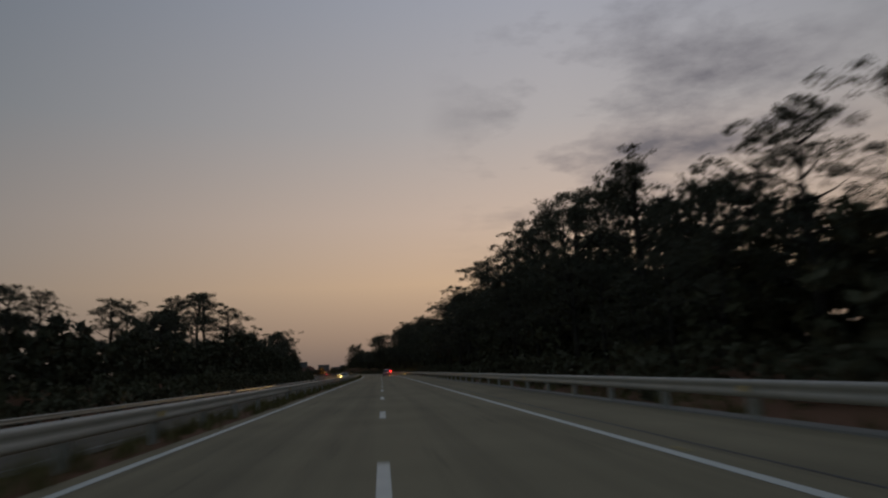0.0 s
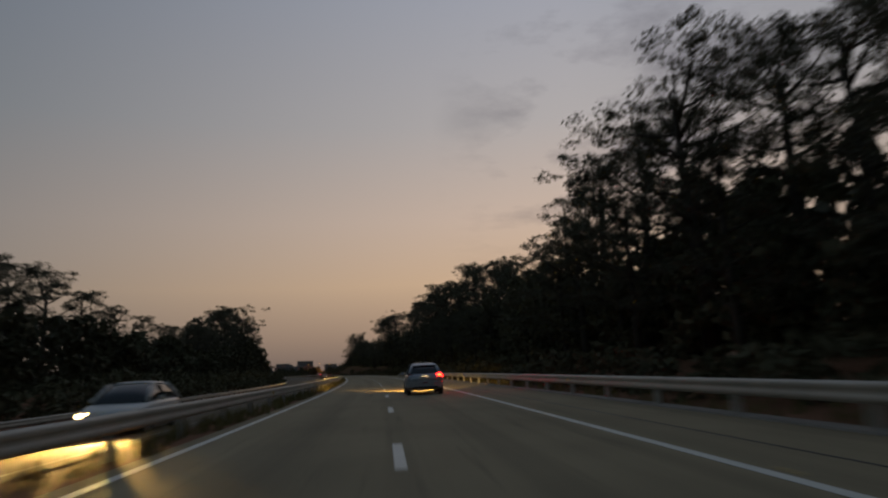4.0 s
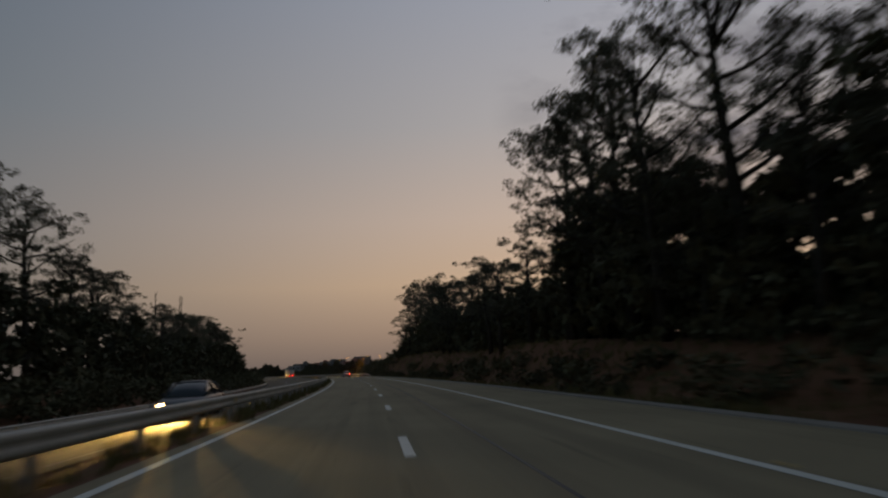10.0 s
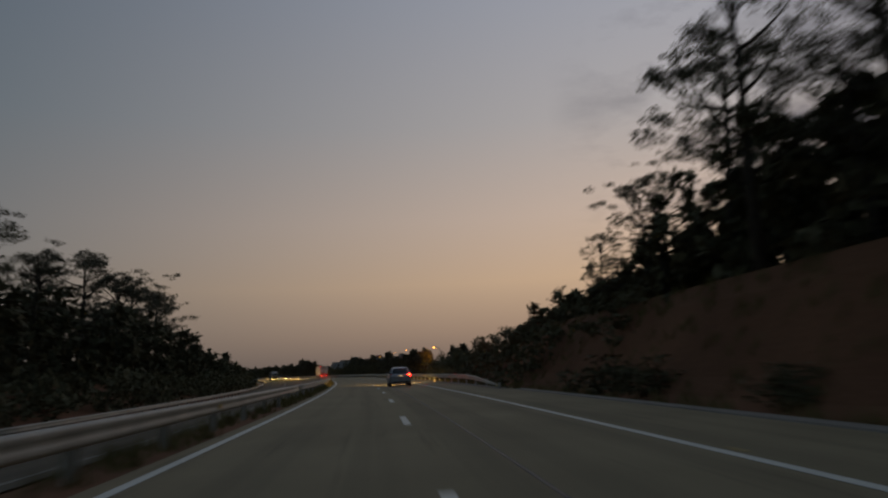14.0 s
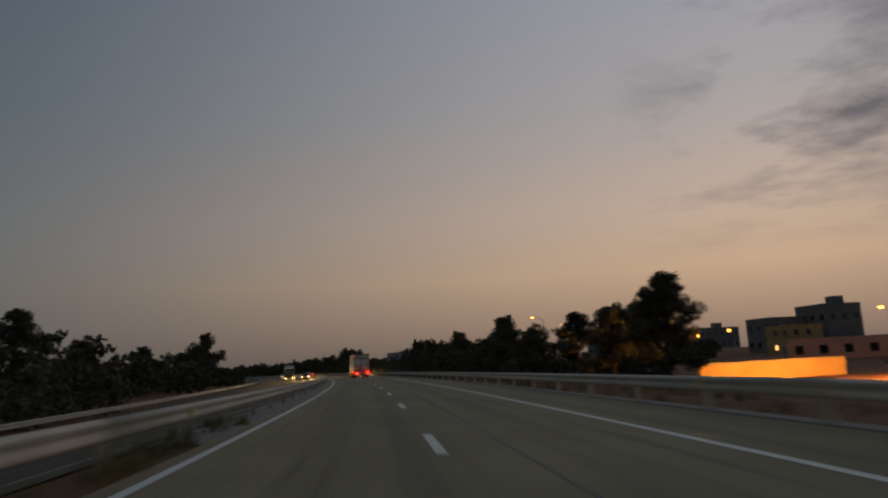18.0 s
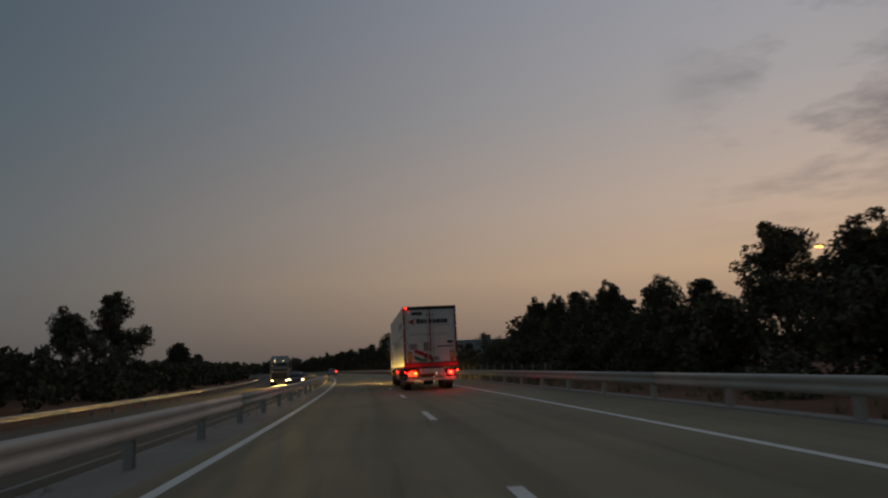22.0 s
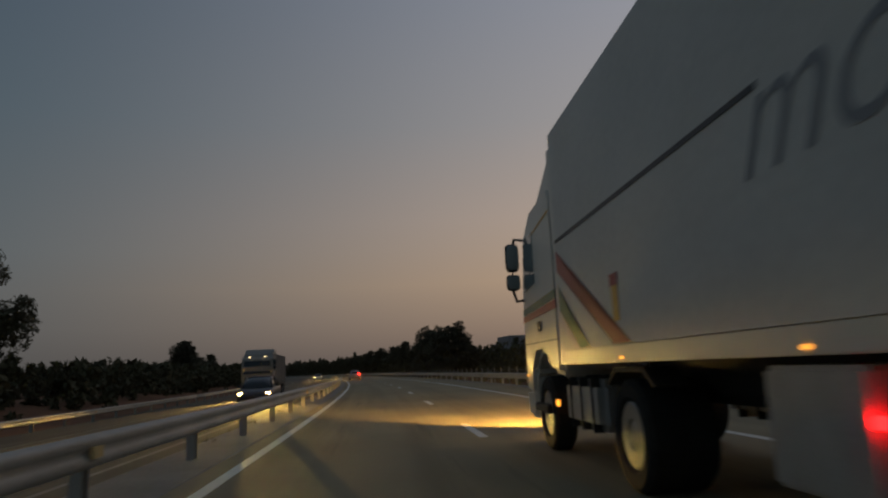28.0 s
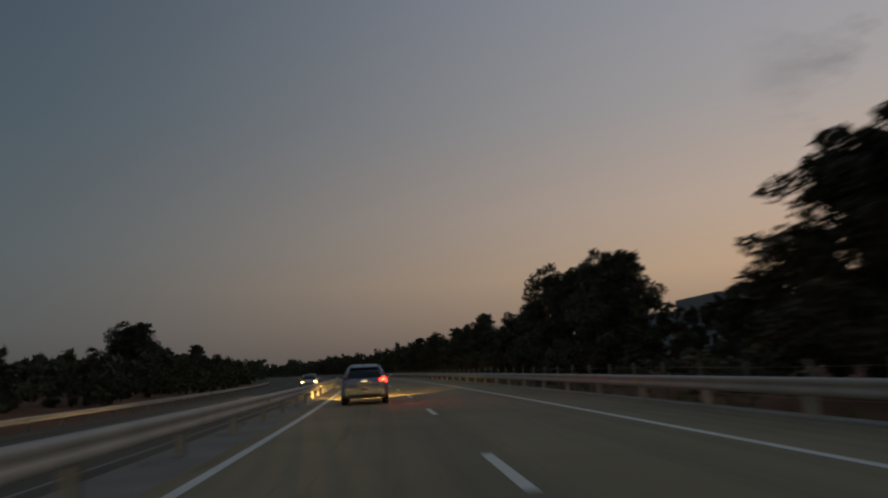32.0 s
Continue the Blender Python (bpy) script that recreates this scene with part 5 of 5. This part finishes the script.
M["sodium"] = material("sodium_lamp", (0.9, 0.5, 0.15), 0.3, vary=0.02, bump=0, glow=(1.0, 0.33, 0.04), power=14)
M["green_lamp"] = material("green_lamp", (0.6, 0.9, 0.4), 0.3, vary=0.02, bump=0, glow=(0.6, 1.0, 0.25), power=12)


def house(s, u, wide, deep, top, wall, label, floors=2, lit=(), attic=0.0, turn=0.0, where=None):
    """A flat-roofed house with parapet, openings and roof room; its roadside face looks back along the road."""
    z0 = min(level(s, u), level(s, u + wide)) - 0.4 if where is None else -1.0
    h = top - z0
    ho = thing("house", stand(s, u, z0, turn) if where is None else Matrix.Translation((*where, z0)) @ Matrix.Rotation(radians(turn), 4, "Z"), label, "house", "houses on the slope")
    part("wall", box(0, 0, 0, wide, deep, h, 0.02), wall, ho)
    rim = bmesh.new()
    for x0, y0, x1, y1 in ((0, 0, wide, 0.18), (0, deep - 0.18, wide, deep), (0, 0, 0.18, deep), (wide - 0.18, 0, wide, deep)):
        box(x0 - 0.03, y0 - 0.03, h - 0.02, x1 + 0.03, y1 + 0.03, h + 0.45, 0.015, rim)
    part("parapet", rim, wall, ho)
    if attic:
        part("roof_room", box(wide * 0.55, deep * 0.3, h - 0.02, wide * 0.55 + attic, deep * 0.3 + 2.8, h + 2.3, 0.02), wall, ho)
    fh = h / floors if floors else h
    k = 0
    for f in range(floors):
        for i in range(max(1, int(wide / 3))):
            x = 1.0 + i * 3.0
            if x + 1.1 > wide:
                continue
            for face, (a, b_) in (("south", ((x, -0.03), (x + 1.1, 0.06))), ("west", ((-0.03, x), (0.06, x + 1.1)))):
                if face == "west" and x + 1.1 > deep:
                    continue
                z = fh * f + fh * 0.4
                on = k in lit
                k += 1
                w = part("window", box(a[0], a[1], z, b_[0], b_[1], z + 1.2, 0.01), M["black_plastic"], ho)
                g = 0.012
                if face == "south":
                    part("pane", box(a[0] + 0.08, a[1] - g, z + 0.08, b_[0] - 0.08, a[1] + 0.01, z + 1.12), M["window_lit"] if on else M["glass_dark"], w)
                else:
                    part("pane", box(a[0] - g, a[1] + 0.08, z + 0.08, a[0] + 0.01, b_[1] - 0.08, z + 1.12), M["window_lit"] if on else M["glass_dark"], w)
    return ho


house(649, 58.6, 24, 10, 2.2, M["rose_wall"], "long low pinkish roadside house with small dark windows", floors=1, turn=-32)
house(695, 105.5, 9, 10, 10.6, M["grey_wall"], "dark flat-roofed building on the slope", floors=2, attic=2.5)
house(701, 96, 9, 9, 8.3, M["grey_wall"], "dark stepped flat-roofed building beside the taller one", floors=2)
house(690, 91.5, 8, 8, 6.0, M["ochre_wall"], "ochre flat-roofed house lit from the street", floors=2, lit=(3,))
house(790, 142, 18, 10, 10.6, M["grey_wall"], "far dark flat-roofed house above street lamps", floors=2, attic=3)
house(742, 75, 16, 10, 7.4, M["grey_wall"], "wide grey building above the trees", floors=2, attic=4)
house(846, 37, 8, 10, 7.6, M["white_wall"], "white two-storey house among trees", floors=2)
house(862, 40, 11, 8, 6.4, M["white_wall"], "low white house beside the taller one", floors=2)
house(836, 47, 11, 9, 6.0, M["grey_wall"], "grey flat-roofed house among bushes", floors=2)
house(818, 50, 7, 8, 5.0, M["pink_wall"], "small reddish house with one lit window", floors=1, lit=(0,))
house(797, 62, 12, 11, 8.6, M["pink_wall"], "reddish house on the slope with a lit window", floors=2, attic=3, lit=(4,))
house(814, 66, 14, 10, 8.1, M["grey_wall"], "long dark flat-roofed house on the ridge", floors=2, attic=3.5)
house(832, 66, 12, 10, 9.0, M["grey_wall"], "dark house on the ridge with a roof terrace", floors=2, attic=3)
house(852, 64, 14, 10, 9.8, M["grey_wall"], "dark flat-roofed house on the ridge", floors=2, attic=4)
house(872, 66, 12, 10, 9.6, M["pink_wall"], "dull red house on the ridge", floors=2, attic=3)
house(905, 60, 14, 10, 9.8, M["grey_wall"], "distant grey house above the trees", floors=2, attic=3)

for i, (px, py, w, top) in enumerate(((-258, 1700, 30, 27), (-212, 1710, 34, 31), (-150, 1690, 26, 22))):
    house(0, 0, w, 16, top, M["grey_wall"], "distant dark apartment block on the horizon", floors=6, lit=(5, 14 + 3 * i), turn=9, where=(px, py))
garden_wall = thing("garden_wall", stand(607, 22.0, -1.1, -78), "ochre garden wall lit by an added flood lamp", "wall")
part("wall", box(0, 0, 0, 0.25, 13.5, 1.55, 0.02), M["ochre_wall"], garden_wall)
part("coping", box(-0.05, 0, 1.55, 0.3, 13.5, 1.65, 0.015), M["concrete"], garden_wall)


def street_lamp(s, u, h, mat=None, arm=1.4, label="tall street lamp with a glowing orange head", watts=0.0, wide=1.0):
    z = level(s, u)
    la = thing("street_lamp", stand(s, u, z), label, "street lamp", "street lamps")
    part("pole", tube([(0, 0, -0.2), (0, 0, h * 0.6), (0, 0, h)], [0.09, 0.07, 0.05], 8), M["zinc"], la, "grey steel pole")
    part("arm", tube([(0, 0, h - 0.05), (-arm * 0.5, 0, h + 0.25), (-arm, 0, h + 0.3)], [0.045, 0.04, 0.035], 6), M["zinc"], la)
    head = part("lamp_head", box(-arm - 0.55, -0.13, h + 0.26, -arm + 0.05, 0.13, h + 0.4, 0.03), M["zinc"], la)
    part("lens", box(-arm - 0.275 - 0.225 * wide, -0.1 * wide, h + 0.262 - 0.072 * wide ** 2, -arm - 0.275 + 0.225 * wide, 0.1 * wide, h + 0.262, 0.02), mat or M["sodium"], head, "glowing orange lens")
    if watts:
        ld = bpy.data.lights.new("street_light", "POINT")
        ld.energy, ld.color, ld.shadow_soft_size = watts, (1.0, 0.5, 0.13), 0.15
        lo = new("street_light", ld)
        lo.matrix_basis = stand(s, u - arm - 0.3, z + h + 0.1)
    return la


street_lamp(627, 29.0, 6.9 - level(627, 29.0))
# far lamps: lenses enlarged, so that their shape stands in for glare
for s, u, z in ((783.9, 132, 7.4), (767.8, 126.2, 7.5), (744.4, 119.4, 7.9), (722.2, 113.4, 8.4), (693.6, 120, 9.7)):
    street_lamp(s, u, z - level(s, u) - 0.2, wide=2.2, watts=700)
# an added flood lamp on a short post stands in for the wall's unseen lamp
washer = thing("added_wall_lamp", stand(599, 30, level(599, 30)), "short post with an added sodium flood lamp facing the garden wall", "flood lamp")
part("pole", tube([(0, 0, -0.2), (0, 0, 1.0)], [0.05, 0.05], 8), M["zinc"], washer)
part("lamp_head", box(-0.2, -0.08, 1.0, 0.2, 0.06, 1.25, 0.02), M["black_plastic"], washer, "black lamp housing")
part("lens", box(-0.17, 0.06, 1.03, 0.17, 0.075, 1.22, 0.004), M["sodium"], washer, "glowing orange lens")
flood = bpy.data.lights.new("added_wall_flood", "SPOT")
flood.energy, flood.color, flood.spot_size, flood.spot_blend, flood.shadow_soft_size = 9000, (1.0, 0.42, 0.06), radians(120), 0.5, 0.1
new("added_wall_flood", flood).matrix_basis = washer.matrix_basis @ look((0, 0.16, 1.12), (0, 9, 0.9))
for s, u, h in ((662, 28, 8), (668, 46, 8), (690, 30, 7.5), (712, 52, 8), (735, 34, 6.5), (777, 40, 4.0)):
    street_lamp(s, u, h)
for s, u in ((733, -26.5), (742, -31), (756, -28)):
    g = thing("garden_lamp", stand(s, u, level(s, u)), "low lamp post with a greenish glowing globe", "lamp post", "green lamp posts")
    part("pole", tube([(0, 0, -0.2), (0, 0, 1.9)], [0.05, 0.035], 8), M["chassis"], g)
    gb = bmesh.new()
    bmesh.ops.create_uvsphere(gb, u_segments=12, v_segments=8, radius=0.16, matrix=Matrix.Translation((0, 0, 2.02)))
    part("globe", gb, M["green_lamp"], g, "glowing green globe")
mast = thing("mast", stand(602.4, 34.6, level(602.4, 34.6)), "thin tapered steel mast with a small head above the village", "mast")
part("pole", tube([(0, 0, -0.2), (0, 0, 5), (0, 0, 8.6)], [0.14, 0.11, 0.07], 6), M["zinc"], mast)
part("head", box(-0.22, -0.22, 8.55, 0.22, 0.22, 8.85, 0.05), M["chassis"], mast, "dark mast head")
